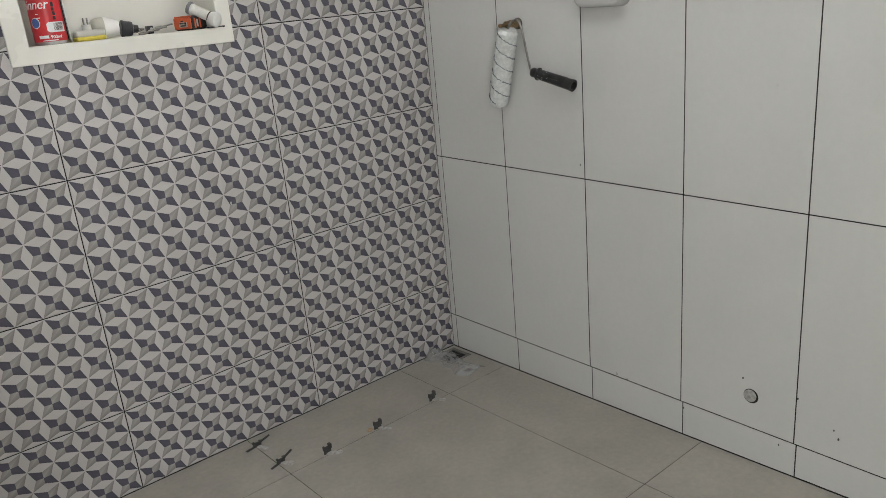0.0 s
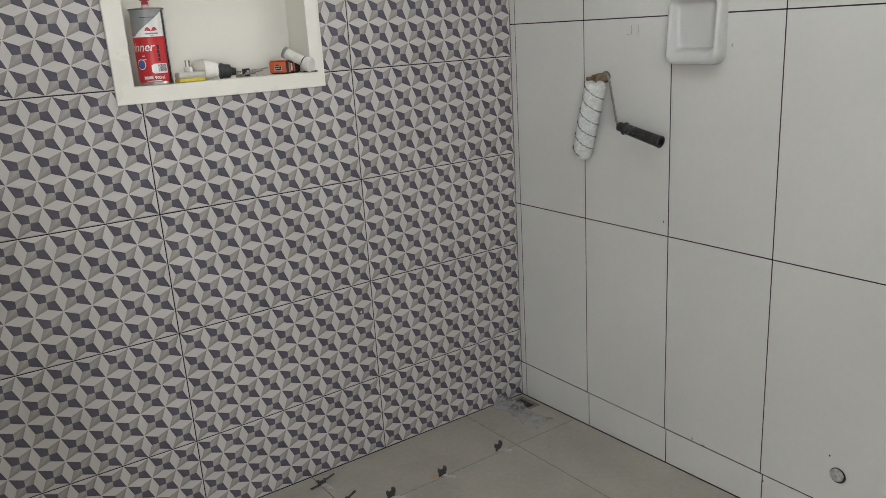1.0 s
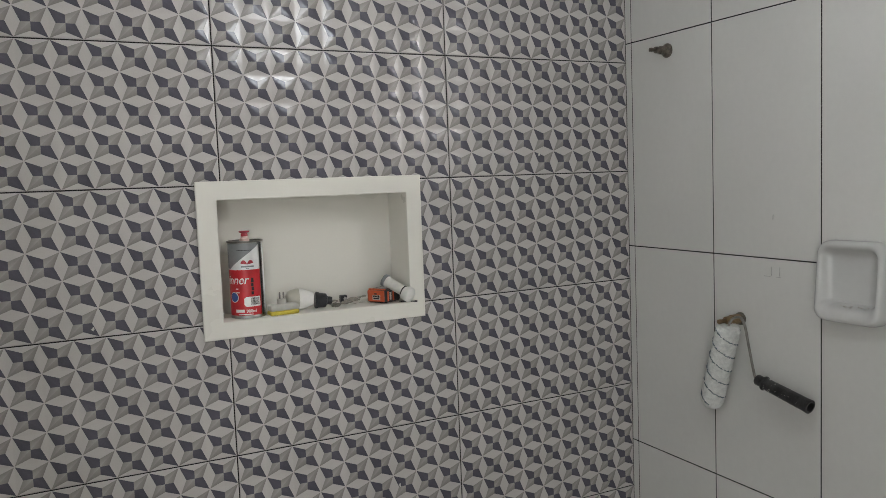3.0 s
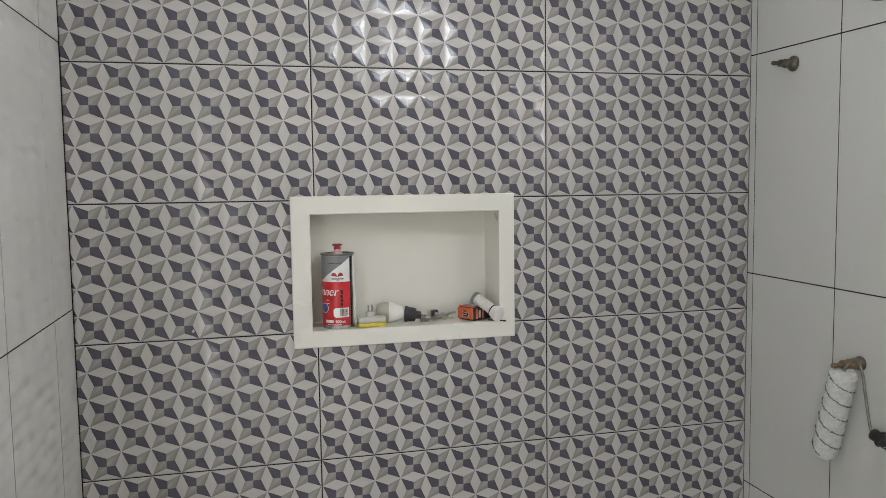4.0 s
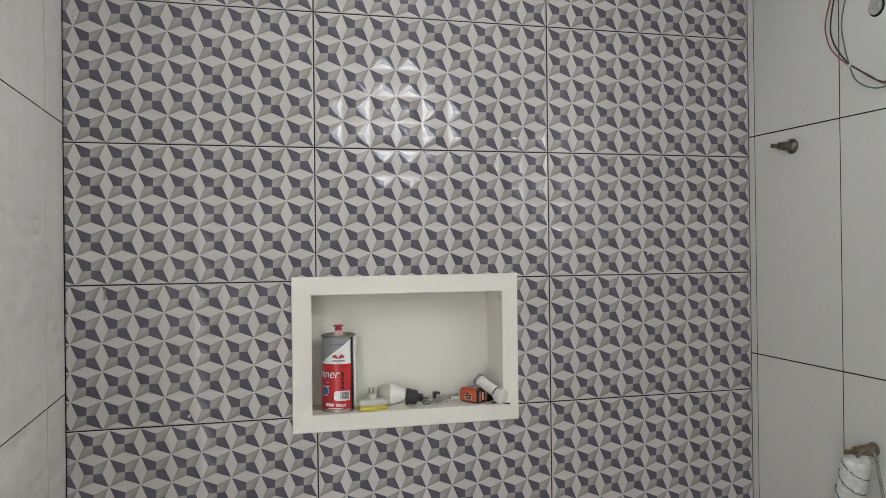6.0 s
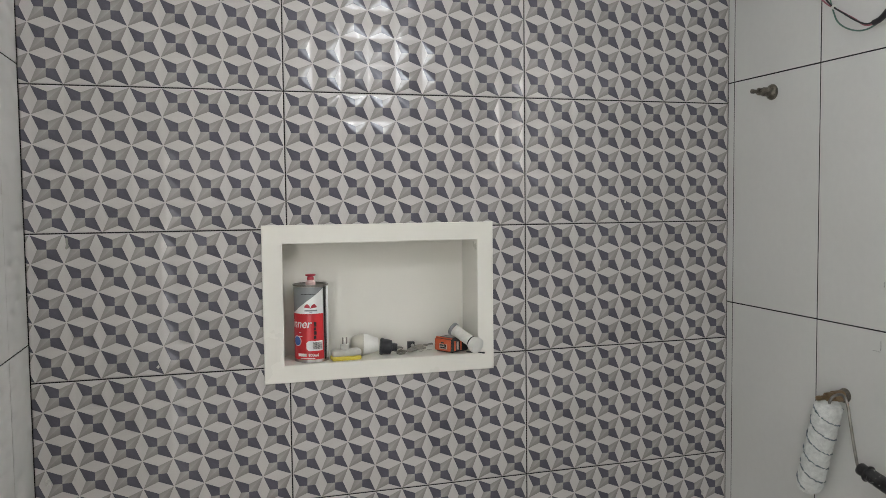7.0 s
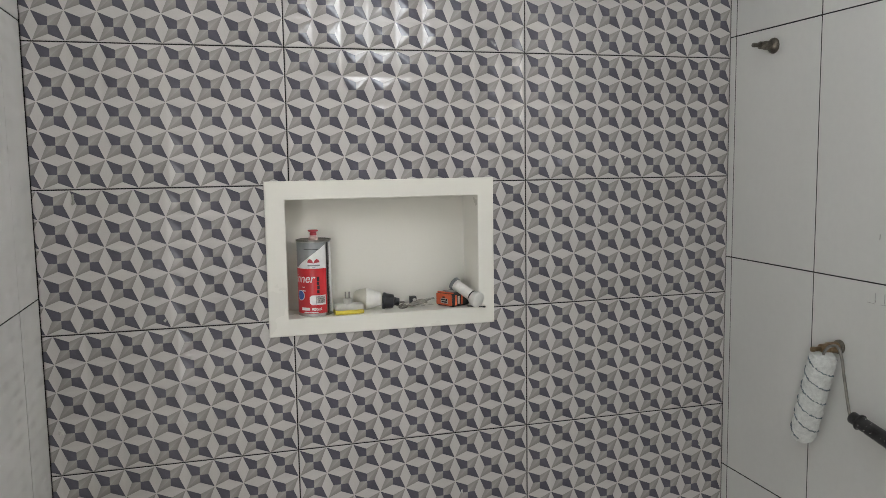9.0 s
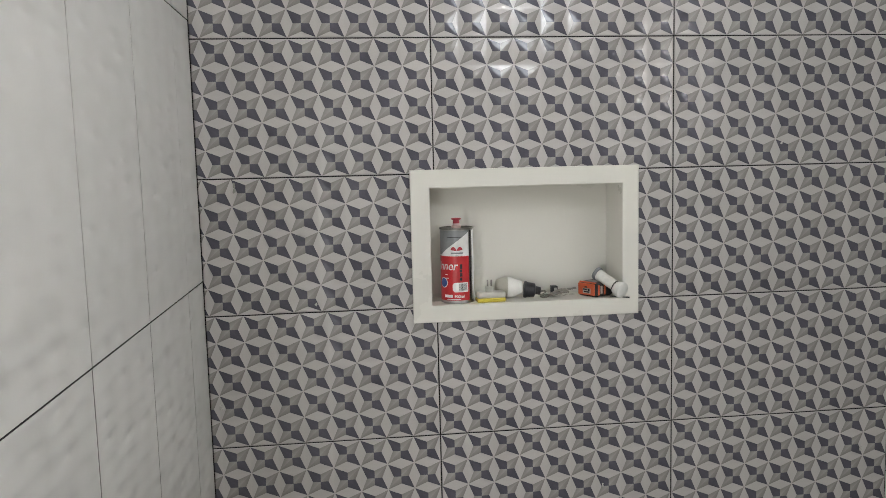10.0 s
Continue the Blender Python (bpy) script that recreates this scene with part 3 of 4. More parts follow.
def thinner_can(at):
    R, H = 0.0412, 0.188
    can = thing("solvent_can", at, "red, white and grey metal solvent can with red spout cap", "can", turn=(0, 0, 6))
    bm = bmesh.new()
    lathe(bm, [(R - 0.004, 0.003), (R - 0.001, 0.0), (R + 0.001, 0.001), (R + 0.001, 0.003), (R, 0.005), (R, H - 0.005), (R + 0.0012, H - 0.003), (R + 0.0012, H - 0.0005), (R - 0.001, H), (R - 0.003, H - 0.003), (R - 0.004, H - 0.004)], (0, 0, 0), (0, 0, 1), 48)
    part("body", bm, TIN, can, "tinplate body with rolled rims", True)
    e = R + 0.0004
    diag = lambda a: max(0.122, min(H - 0.006, 0.122 + (a + 78) / 114 * (H - 0.006 - 0.122)))
    white = part("label", cyl_patch(e, -150, 32, lambda a: 0.119, diag, 40), LABEL_WHITE, can, "white part of the label")
    part("label", cyl_patch(e, -150, 32, diag, lambda a: H - 0.006, 40), LABEL_GREY, can, "grey part of the label")
    red = part("label", cyl_patch(e, -150, 32, lambda a: 0.008, lambda a: 0.119, 40), RED, can, "red part of the label")
    part("label", cyl_patch(e, 47, 205, lambda a: 0.008, lambda a: H - 0.006, 30), LABEL_WHITE, can, "white back of the label")
    part("seam", cyl_patch(e + 0.0003, 35, 41, lambda a: 0.006, lambda a: H - 0.005, 3), DARK_TIN, can, "dark welded seam")
    part("seam", cyl_patch(e + 0.0003, 45, 47.5, lambda a: 0.006, lambda a: H - 0.005, 2), DARK_TIN, can)
    f = e + 0.0003
    wrap = lambda a0, z0: (lambda x, y: Vector((f * math.sin(radians(a0) + x / f), -f * math.cos(radians(a0) + x / f), z0 + y)))
    lettering("word", "Thinner", 0.0300, LABEL_WHITE, red, wrap(-135, 0.0850), bold=0.00025, slant=0.25, width=0.092)
    lettering("word", "900ml", 0.0102, LABEL_WHITE, red, wrap(-24, 0.0150), bold=0.0002)
    for a0, a1, z0, z1 in ((-62, -30, 0.0155, 0.0225), (-52, -2, 0.0095, 0.0115), (-58, -44, 0.063, 0.065), (-58, -48, 0.072, 0.074)):
        part("print_bar", cyl_patch(f, a0, a1, lambda a: z0, lambda a: z1, 6), LABEL_WHITE, red)
    for a0, a1, z0, z1 in ((-34, 8, 0.125, 0.1285), (-18, -8, 0.1215, 0.1228), (-46, 4, 0.1655, 0.1668)):
        part("print_bar", cyl_patch(f, a0, a1, lambda a: z0, lambda a: z1, 8), LABEL_GREY if z0 < 0.16 else INK, white)
    # emblem of two leaf shapes
    for s in (-1, 1):
        bm = cyl_patch(f, -14, -14 + s * 21, lambda a: 0.132 + abs(a + 14) * 0.00012, lambda a: 0.1322 + 0.0090 * math.sin(math.pi * min(abs(a + 14) / 21, 1)) ** 0.7 + abs(a + 14) * 0.00012, 12)
        part("emblem", bm, RED_PLASTIC, white)
    # upright black mark over the red field, barcode panel, round seal
    for k, (za, zb) in enumerate(((0.058, 0.066), (0.068, 0.077), (0.0785, 0.086), (0.0875, 0.099))):
        part("print_bar", cyl_patch(f + 0.0003, -5 + (k % 2), 3.5 + (k % 2), lambda a: za, lambda a: zb, 3), INK, red)
    code = part("barcode_panel", cyl_patch(f, -30, 26, lambda a: 0.029 + (0.005 * max(0, (-20 - a) / 10) ** 2), lambda a: 0.053 - (0.005 * max(0, (-20 - a) / 10) ** 2), 20), LABEL_WHITE, can, "white barcode panel")
    g = f + 0.0003
    a = -8.0
    rr = random.Random(2)
    while a < 21:
        w = rr.choice((0.8, 1.2, 1.9))
        part("barcode_bar", cyl_patch(g, a, a + w, lambda t: 0.033, lambda t: 0.0505, 2), INK, code)
        a += w + rr.choice((0.9, 1.4))
    disc = lambda R, w, h: cyl_patch(R, -66 - w, -66 + w, lambda a: 0.0525 - h * math.sqrt(max(0, 1 - ((a + 66) / w) ** 2)), lambda a: 0.0525 + h * math.sqrt(max(0, 1 - ((a + 66) / w) ** 2)), 30)
    part("seal", disc(f, 18, 0.0128), LABEL_WHITE, red, "white ring of the seal")
    bm = disc(g, 15.5, 0.0110)
    part("seal", bm, LABEL_BLUE, red, "blue round seal")
    bm = bmesh.new()
    lathe(bm, [(R + 0.0002, H - 0.004), (R + 0.0022, H - 0.0025), (R + 0.0022, H + 0.0003), (R - 0.0005, H + 0.0009), (R - 0.0022, H - 0.0015)], (0, 0, 0), (0, 0, 1), 48, close=False)
    part("rim", bm, STEEL, can, "dull rolled top rim", True)
    bm = bmesh.new()
    lathe(bm, [(0.012, H - 0.006), (0.012, H + 0.004), (0.009, H + 0.006), (0.0085, H + 0.010)], (0, 0, 0), (0, 0, 1), 24)
    spout = part("spout", bm, PINK_PLASTIC, can, "pale pink spout", True)
    bm = bmesh.new()
    lathe(bm, [(0.0085, H + 0.008), (0.0085, H + 0.014), (0.007, H + 0.018), (0.0125, H + 0.020), (0.0130, H + 0.0225), (0.0115, H + 0.0235)], (0, 0, 0), (0, 0, 1), 24)
    part("cap", bm, RED_PLASTIC, spout, "red plastic cap", True)


thinner_can((-1.151, 0.047, SHELF))

# plug adapter lying with its prongs up
adapter = thing("plug_adapter", (-1.071, 0.019, SHELF), "pale grey plug adapter with yellow base and two prongs up", "adapter", turn=(0, 0, 4))
bm = bmesh.new()
box(bm, (-0.037, -0.016, 0.0), (0.036, 0.018, 0.011), 0.004, 3)
part("base", bm, YELLOW, adapter, "yellow plastic base", True)
bm = bmesh.new()
box(bm, (-0.036, -0.015, 0.010), (0.036, 0.017, 0.026), 0.005, 3)
abody = part("body", bm, GREY_PLASTIC, adapter, "", True)
bm = bmesh.new()
lathe(bm, [(0.0115, 0.024), (0.0110, 0.038), (0.0095, 0.039)], (-0.003, 0.001, 0), (0, 0, 1), 20)
part("collar", bm, GREY_PLASTIC, abody, "", True)
for x in (-0.0075, 0.0020):
    bm = bmesh.new()
    lathe(bm, [(0.0021, 0.038), (0.0021, 0.054), (0.0012, 0.0555)], (x, 0.001, 0), (0, 0, 1), 12)
    part("prong", bm, STEEL, adapter, "round metal prong", True)

# bulb on its side with a black plug-in socket on its thread
bulb = thing("light_bulb", (-1.021, 0.062, SHELF + 0.0275), "white LED bulb with milky dome lying on the shelf", "light bulb", turn=(0, 3, -6))
bm = bmesh.new()
lathe(bm, [(0.0010, -0.0315), (0.0130, -0.0310), (0.0195, -0.0280), (0.0235, -0.0205), (0.0258, -0.0100), (0.0272, 0.000)], (0, 0, 0), (1, 0, 0), 32)
part("dome", bm, DIFFUSER, bulb, "milky beige dome", True)
bm = bmesh.new()
lathe(bm, [(0.0270, 0.000), (0.0272, 0.002), (0.0250, 0.012), (0.0215, 0.022), (0.0185, 0.031), (0.0170, 0.037)], (0, 0, 0), (1, 0, 0), 32)
part("housing", bm, BULB_WHITE, bulb, "white plastic housing", True)
socket = thing("lamp_socket", (-0.979, 0.056, SHELF + 0.0215), "black plastic lamp socket with plug pins", "socket", turn=(0, 6, -8))
bm = bmesh.new()
lathe(bm, [(0.019, 0.0), (0.0215, 0.002), (0.0215, 0.006), (0.0195, 0.010), (0.0185, 0.022), (0.0175, 0.028), (0.011, 0.031), (0.0095, 0.043), (0.008, 0.044)], (0, 0, 0), (1, 0, 0), 20)
part("body", bm, BLACK_PLASTIC, socket, "", True)
for y in (-0.004, 0.004):
    bm = bmesh.new()
    lathe(bm, [(0.0018, 0.043), (0.0018, 0.056), (0.001, 0.057)], (0, y, 0), (1, 0, 0), 10)
    part("pin", bm, STEEL, socket, "metal plug pin", True)

# bunch of keys
keys = thing("key_bunch", (-0.897, 0.045, SHELF), "worn bunch of flat metal keys on a ring", "keys")
for k, (dx, dy, ang, lift) in enumerate(((-0.030, 0.000, 8, 0.000), (-0.005, -0.006, -12, 0.0035), (0.018, 0.004, 4, 0.0070), (0.008, 0.010, 24, 0.0035))):
    bm = bmesh.new()
    lathe(bm, [(0.004, -0.0015), (0.012, -0.0015), (0.012, 0.0010), (0.004, 0.0010)], (0, 0, 0), (0, 0, 1), 18, close=False)
    box(bm, (0.010, -0.0042, -0.0013), (0.038, 0.0042, 0.0008), 0.0006)
    for t in range(5):
        box(bm, (0.016 + t * 0.0045, -0.0060 + (t % 2) * 0.0010, -0.0012), (0.0185 + t * 0.0045, -0.0035, 0.0007))
    bm.transform(pose(dx, dy, 0.0045 + lift * 1.6, 10, -8, ang))
    part("key", bm, KEY_METAL, keys)
bm = bmesh.new()
tube(bm, [Vector((-0.036 + 0.011 * math.cos(a), 0.011 * math.sin(a), 0.012 + 0.004 * math.cos(a))) for a in [2 * math.pi * i / 24 for i in range(25)]], 0.0011, 6)
part("key_ring", bm, STEEL, keys, "", True)

cube = thing("connector_cap", (-0.888, 0.098, SHELF), "small black plastic cube beside the keys", "connector")
bm = bmesh.new()
box(bm, (-0.0095, -0.008, 0.0), (0.0085, 0.008, 0.021), 0.002, 2)
part("body", bm, BLACK_PLASTIC, cube)
bm = bmesh.new()
lathe(bm, [(0.0045, 0.0), (0.0045, 0.002), (0.0025, 0.002)], (0.002, -0.008, 0.012), (0, -1, 0), 14)
part("socket", bm, GREY_PLASTIC, cube)

# tape measure lying flat, its orange edge with the print turned to the room
tape = thing("tape_measure", (-0.804, 0.004, SHELF), "orange and black tape measure lying flat on the niche shelf", "tape measure", turn=(0, 0, -60))
bm = bmesh.new()
box(bm, (-0.062, 0.0, 0.0), (0.0, 0.066, 0.037), 0.007, 3)
part("case", bm, RUBBER, tape, "black rubber case", True)
bm = bmesh.new()
box(bm, (-0.059, -0.0022, 0.004), (-0.004, 0.0012, 0.034), 0.0030, 3)
plate = part("edge_plate", bm, ORANGE, tape, "orange edge plate", True)
bm = bmesh.new()
box(bm, (-0.042, -0.0030, 0.009), (-0.016, -0.0021, 0.022), 0.0003)
part("sticker", bm, GREY_PLASTIC, plate)
for x0, x1, z0, z1 in ((-0.040, -0.026, 0.017, 0.0205), (-0.038, -0.019, 0.011, 0.0145), (-0.024, -0.018, 0.0155, 0.0215), (-0.035, -0.027, 0.0235, 0.0265)):
    bm = bmesh.new()
    box(bm, (x0, -0.0036, z0), (x1, -0.0020, z1))
    part("print_bar", bm, INK, plate)
for y in (0.008, 0.030):
    bm = bmesh.new()
    box(bm, (-0.0010, y, 0.005), (0.0012, y + 0.006, 0.031), 0.0006)
    part("rib", bm, ORANGE, tape, "thin orange side stripe")
bm = bmesh.new()
box(bm, (-0.0010, 0.0175, 0.008), (0.0010, 0.0245, 0.028), 0.0005)
part("label", bm, GREY_PLASTIC, tape, "small grey side label")
bm = bmesh.new()
box(bm, (-0.046, 0.012, 0.0365), (-0.012, 0.050, 0.0382), 0.001)
part("top_label", bm, LABEL_GREY, tape, "dark grey label on top")
bm = bmesh.new()
box(bm, (-0.059, 0.0015, 0.0345), (-0.004, 0.0075, 0.0378), 0.001)
part("top_band", bm, ORANGE, tape, "orange band along the upper edge")

# white pipe offcut leaning on the tape measure
pipe = thing("pipe_offcut", (-0.744, -0.021, SHELF + 0.0205), "short white plastic pipe with a cap, leaning on the tape measure", "pipe")
ax = Vector((-0.046, 0.058, 0.037))
ln = ax.length
bm = bmesh.new()
lathe(bm, [(0.0138, 0.002), (0.0138, ln - 0.012), (0.0148, ln - 0.011), (0.0148, ln), (0.0122, ln), (0.0122, ln - 0.02)], (0, 0, 0), ax, 28)
tb = part("tube", bm, PVC, pipe, "", True)
bm = bmesh.new()
lathe(bm, [(0.0138, 0.0205), (0.0147, 0.021), (0.0147, 0.0235), (0.0138, 0.024)], (0, 0, 0), ax, 28)
part("ring", bm, CLIP_GREY, tb, "dark ring", True)
bm = bmesh.new()
lathe(bm, [(0.003, -0.0030), (0.0180, -0.0027), (0.0202, -0.001), (0.0202, 0.008), (0.0180, 0.015), (0.0140, 0.024)], (0, 0, 0), (-0.50, 0.82, 0.26), 28)
part("cap", bm, BULB_WHITE, pipe, "flat white end cap", True)
bm = bmesh.new()
lathe(bm, [(0.0146, ln - 0.006), (0.0172, ln - 0.004), (0.0172, ln + 0.003), (0.011, ln + 0.004)], (0, 0, 0), ax, 28)
part("collar", bm, LABEL_GREY, tb, "dark grey end collar", True)
nail = thing("drill_bit", (-0.750, -0.006, SHELF), "thin steel drill bit on the niche border", "drill bit")
bm = bmesh.new()
lathe(bm, [(0.0004, -0.020), (0.0016, -0.018), (0.0016, 0.022), (0.0021, 0.0222), (0.0021, 0.030), (0.001, 0.0305)], (0, 0, 0.0024), (1, -0.75, 0), 10)
part("shank", bm, DARK_TIN, nail, "", True)

# ---- soap dish on the east wall ----
dish = thing("soap_dish", (0.0, -0.755, 1.306), "white glazed ceramic soap dish fixed to the tiled wall", "soap dish")


def rounded_loop(w, h, r, n=8):
    pts = []
    for cx, cz, a0 in ((w - r, h - r, 0), (-w + r, h - r, 90), (-w + r, -h + r, 180), (w - r, -h + r, 270)):
        for k in range(n + 1):
            a = radians(a0 + 90 * k / n)
            pts.append((cx + r * math.cos(a), cz + r * math.sin(a)))
    return pts


bm = bmesh.new()
W2, H2 = 0.083, 0.091
loops = []
for inset, out, r, lift in ((0.000, -0.001, 0.032, 0), (0.000, 0.010, 0.032, 0), (0.001, 0.017, 0.031, 0), (0.004, 0.0235, 0.029, 0), (0.008, 0.0265, 0.027, 0),
                            (0.0115, 0.027, 0.024, 0.004), (0.015, 0.0255, 0.021, 0.010), (0.0185, 0.021, 0.018, 0.015), (0.022, 0.015, 0.016, 0.016),
                            (0.027, 0.009, 0.014, 0.015), (0.034, 0.0055, 0.012, 0.012), (0.050, 0.0040, 0.009, 0.006)):
    lp = []
    for a, b in rounded_loop(W2 - inset, H2 - inset, r):
        low = min(1.0, max(0.0, (-0.020 - b) / 0.045))
        o = out + 0.012 * low * min(1.0, out / 0.024)      # the lip at the bottom stands further out
        lp.append(bm.verts.new((-o, a, b + lift * low)))
    loops.append(lp)
for a, b in zip(loops, loops[1:]):
    n = len(a)
    for k in range(n):
        bm.faces.new((a[k], a[(k + 1) % n], b[(k + 1) % n], b[k]))
bm.faces.new(loops[-1])
bowl = part("bowl", bm, CERAMIC, dish, "", True)
bm = bmesh.new()
rr = random.Random(7)
for k in range(15):
    a, s = rr.uniform(-0.045, 0.045), rr.uniform(0.0010, 0.0026)
    bmesh.ops.create_icosphere(bm, subdivisions=1, radius=s, matrix=Matrix.Translation((-0.024 + rr.uniform(-0.006, 0.008), a, -0.0520 + rr.uniform(-0.0015, 0.002))) @ Matrix.Diagonal((1.6, 1.6, 0.6, 1)))
part("dust_crumbs", bm, SOAP_DIRT, bowl, "dried plaster crumbs in the dish")["kind"] = "stuff"

# ---- brass stubs in the wall ----
def stub(at, length, name, label, s=1.0):
    st = thing(name, at, label, "pipe fitting")
    bm = bmesh.new()
    lathe(bm, [(0.0225 * s, -0.002), (0.0235 * s, 0.003), (0.0225 * s, 0.006), (0.017 * s, 0.011), (0.0125, 0.013)], (0, 0, 0), (-1, 0, 0), 28)
    part("flange", bm, TARNISH, st, "tarnished metal flange", True)
    bm = bmesh.new()
    lathe(bm, [(0.0112 * (1.9 - s), 0.010), (0.0108 * (1.9 - s), length * 0.45), (0.0092 * (1.9 - s), length * 0.47), (0.0090 * (1.9 - s), length * 0.68), (0.0052, length * 0.70), (0.0050, length * 0.9), (0.0058, length * 0.91), (0.0056, length), (0.003, length)], (0, 0, 0), (-1, 0, 0), 20)
    part("stem", bm, BRASS if s < 0.8 else TARNISH, st, "dull brass stem", True)
    return st


stub((0.0, -0.180, 1.902), 0.063, "shower_stub", "brass shower valve stem with a round flange on the wall", 0.85)
stub((0.0, -0.434, 1.181), 0.078, "valve_stub", "brass valve stem that holds a hanging paint roller", 0.72)

# ---- paint roller hanging on the lower stub ----
roller = thing("paint_roller", (-0.045, -0.450, 1.192), "white striped paint roller with black handle hanging on a brass stub", "paint roller")
top, bot = Vector((-0.010, 0.004, -0.022)), Vector((0.010, 0.087, -0.246))
axis = bot - top
ln = axis.length
bm = bmesh.new()
prof = [(0.0085, 0.0), (0.0235, 0.0005)]
for i in range(1, 30):
    prof.append((0.0295 + 0.0009 * math.sin(i * 2.3) + 0.0006 * math.sin(i * 5.1), 0.002 + (ln - 0.004) * i / 30))
prof += [(0.0245, ln - 0.0008), (0.0085, ln)]
lathe(bm, prof, top, axis, 40)
rr = random.Random(5)
for v in bm.verts:
    v.co += Vector((rr.uniform(-1, 1), rr.uniform(-1, 1), rr.uniform(-1, 1))) * 0.0009
sleeve = part("sleeve", bm, NAP, roller, "fluffy white sleeve", True)
q = axis.normalized().to_track_quat("Z", "Y").to_matrix()
bm = bmesh.new()
rr = random.Random(15)
for phase in (0.4, 0.4 + math.pi):
    bm = bmesh.new()
    for i in range(150):
        s0 = i / 150
        if rr.random() < 0.12:
            continue
        pts = []
        for s in (s0 - 0.003, s0 + 0.003 + rr.uniform(0, 0.003)):
            a = phase - 2 * math.pi * 2.7 * s
            wob = rr.uniform(-0.0016, 0.0016)
            r = 0.0298 + rr.uniform(-0.0004, 0.0012)
            pts.append(top + q @ Vector((r * math.cos(a), r * math.sin(a), 0.010 + (ln - 0.022) * min(max(s, 0), 1) + wob)))
        tube(bm, pts, rr.uniform(0.0008, 0.0018), 5)
    part("stripe", bm, NAP_LINE, sleeve, "grey spiral stripe", True)
bm = bmesh.new()
wire = smooth_path([top + axis * 0.02, top - axis * 0.03, (-0.003, -0.004, -0.003), (0.002, -0.022, 0.0015), (0.0, -0.038, -0.018), (-0.002, -0.050, -0.060), (-0.004, -0.066, -0.118), (-0.004, -0.074, -0.142), (-0.004, -0.086, -0.150)], 8)
tube(bm, wire, 0.0033, 10)
part("wire_frame", bm, STEEL, roller, "bent steel wire", True)
h0, h1 = Vector((-0.004, -0.078, -0.1435)), Vector((0.004, -0.223, -0.179))
ha = h1 - h0
hl = ha.length
bm = bmesh.new()
prof = [(0.006, 0.0), (0.0125, 0.0005), (0.0138, 0.003), (0.0132, 0.012), (0.0130, 0.020), (0.0178, 0.0215), (0.0182, 0.0240), (0.0150, 0.0262)]
for i in range(12):
    prof += [(0.0146 + 0.00012 * i + 0.0003 * (i % 2), 0.030 + i * 0.008)]
prof += [(0.0158, hl - 0.018), (0.0168, hl - 0.006), (0.0170, hl - 0.001), (0.0158, hl), (0.0118, hl), (0.0105, hl - 0.03), (0.002, hl - 0.032)]
lathe(bm, prof, h0, ha, 28)
handle = part("handle", bm, SCUFFED, roller, "black ribbed handle with dried paint specks", True)
bm = bmesh.new()
qh = ha.normalized().to_track_quat("Z", "Y").to_matrix()
rr = random.Random(9)
for i in range(90):
    a, d = rr.uniform(0, 2 * math.pi), rr.uniform(0.03, hl - 0.02)
    bmesh.ops.create_icosphere(bm, subdivisions=1, radius=rr.uniform(0.0004, 0.0015), matrix=Matrix.Translation(h0 + qh @ Vector((0.0152 * math.cos(a), 0.0152 * math.sin(a), d))))
part("paint_specks", bm, CLIP_PALE, handle, "dried white paint specks")["kind"] = "stuff"

# ---- pipe openings and wires in the east wall ----
def outlet(at, r, name, label):
    o = thing(name, at, label, "pipe outlet")
    bm = bmesh.new()
    lathe(bm, [(r * 1.04, -0.001), (r * 1.04, 0.0011), (r, 0.0013)], (0, 0, 0), (-1, 0, 0), 26)
    part("cut_edge", bm, GROUT, o, "dark chipped hole edge")
    bm = bmesh.new()
    lathe(bm, [(r * 0.86, 0.001), (r * 0.86, 0.0040), (r * 0.70, 0.0042), (r * 0.66, 0.0026), (0.001, 0.0026)], (0, 0.0015, 0.001), (-1, 0, 0), 26)
    part("plug", bm, PLUG_GREY, o, "dusty grey plastic plug")


outlet((0.0, -1.202, 0.227), 0.0195, "pipe_outlet", "capped pipe outlet low in the white tiles")
outlet((0.0, -0.458, 2.178), 0.022, "pipe_outlet", "capped pipe outlet high in the white tiles")

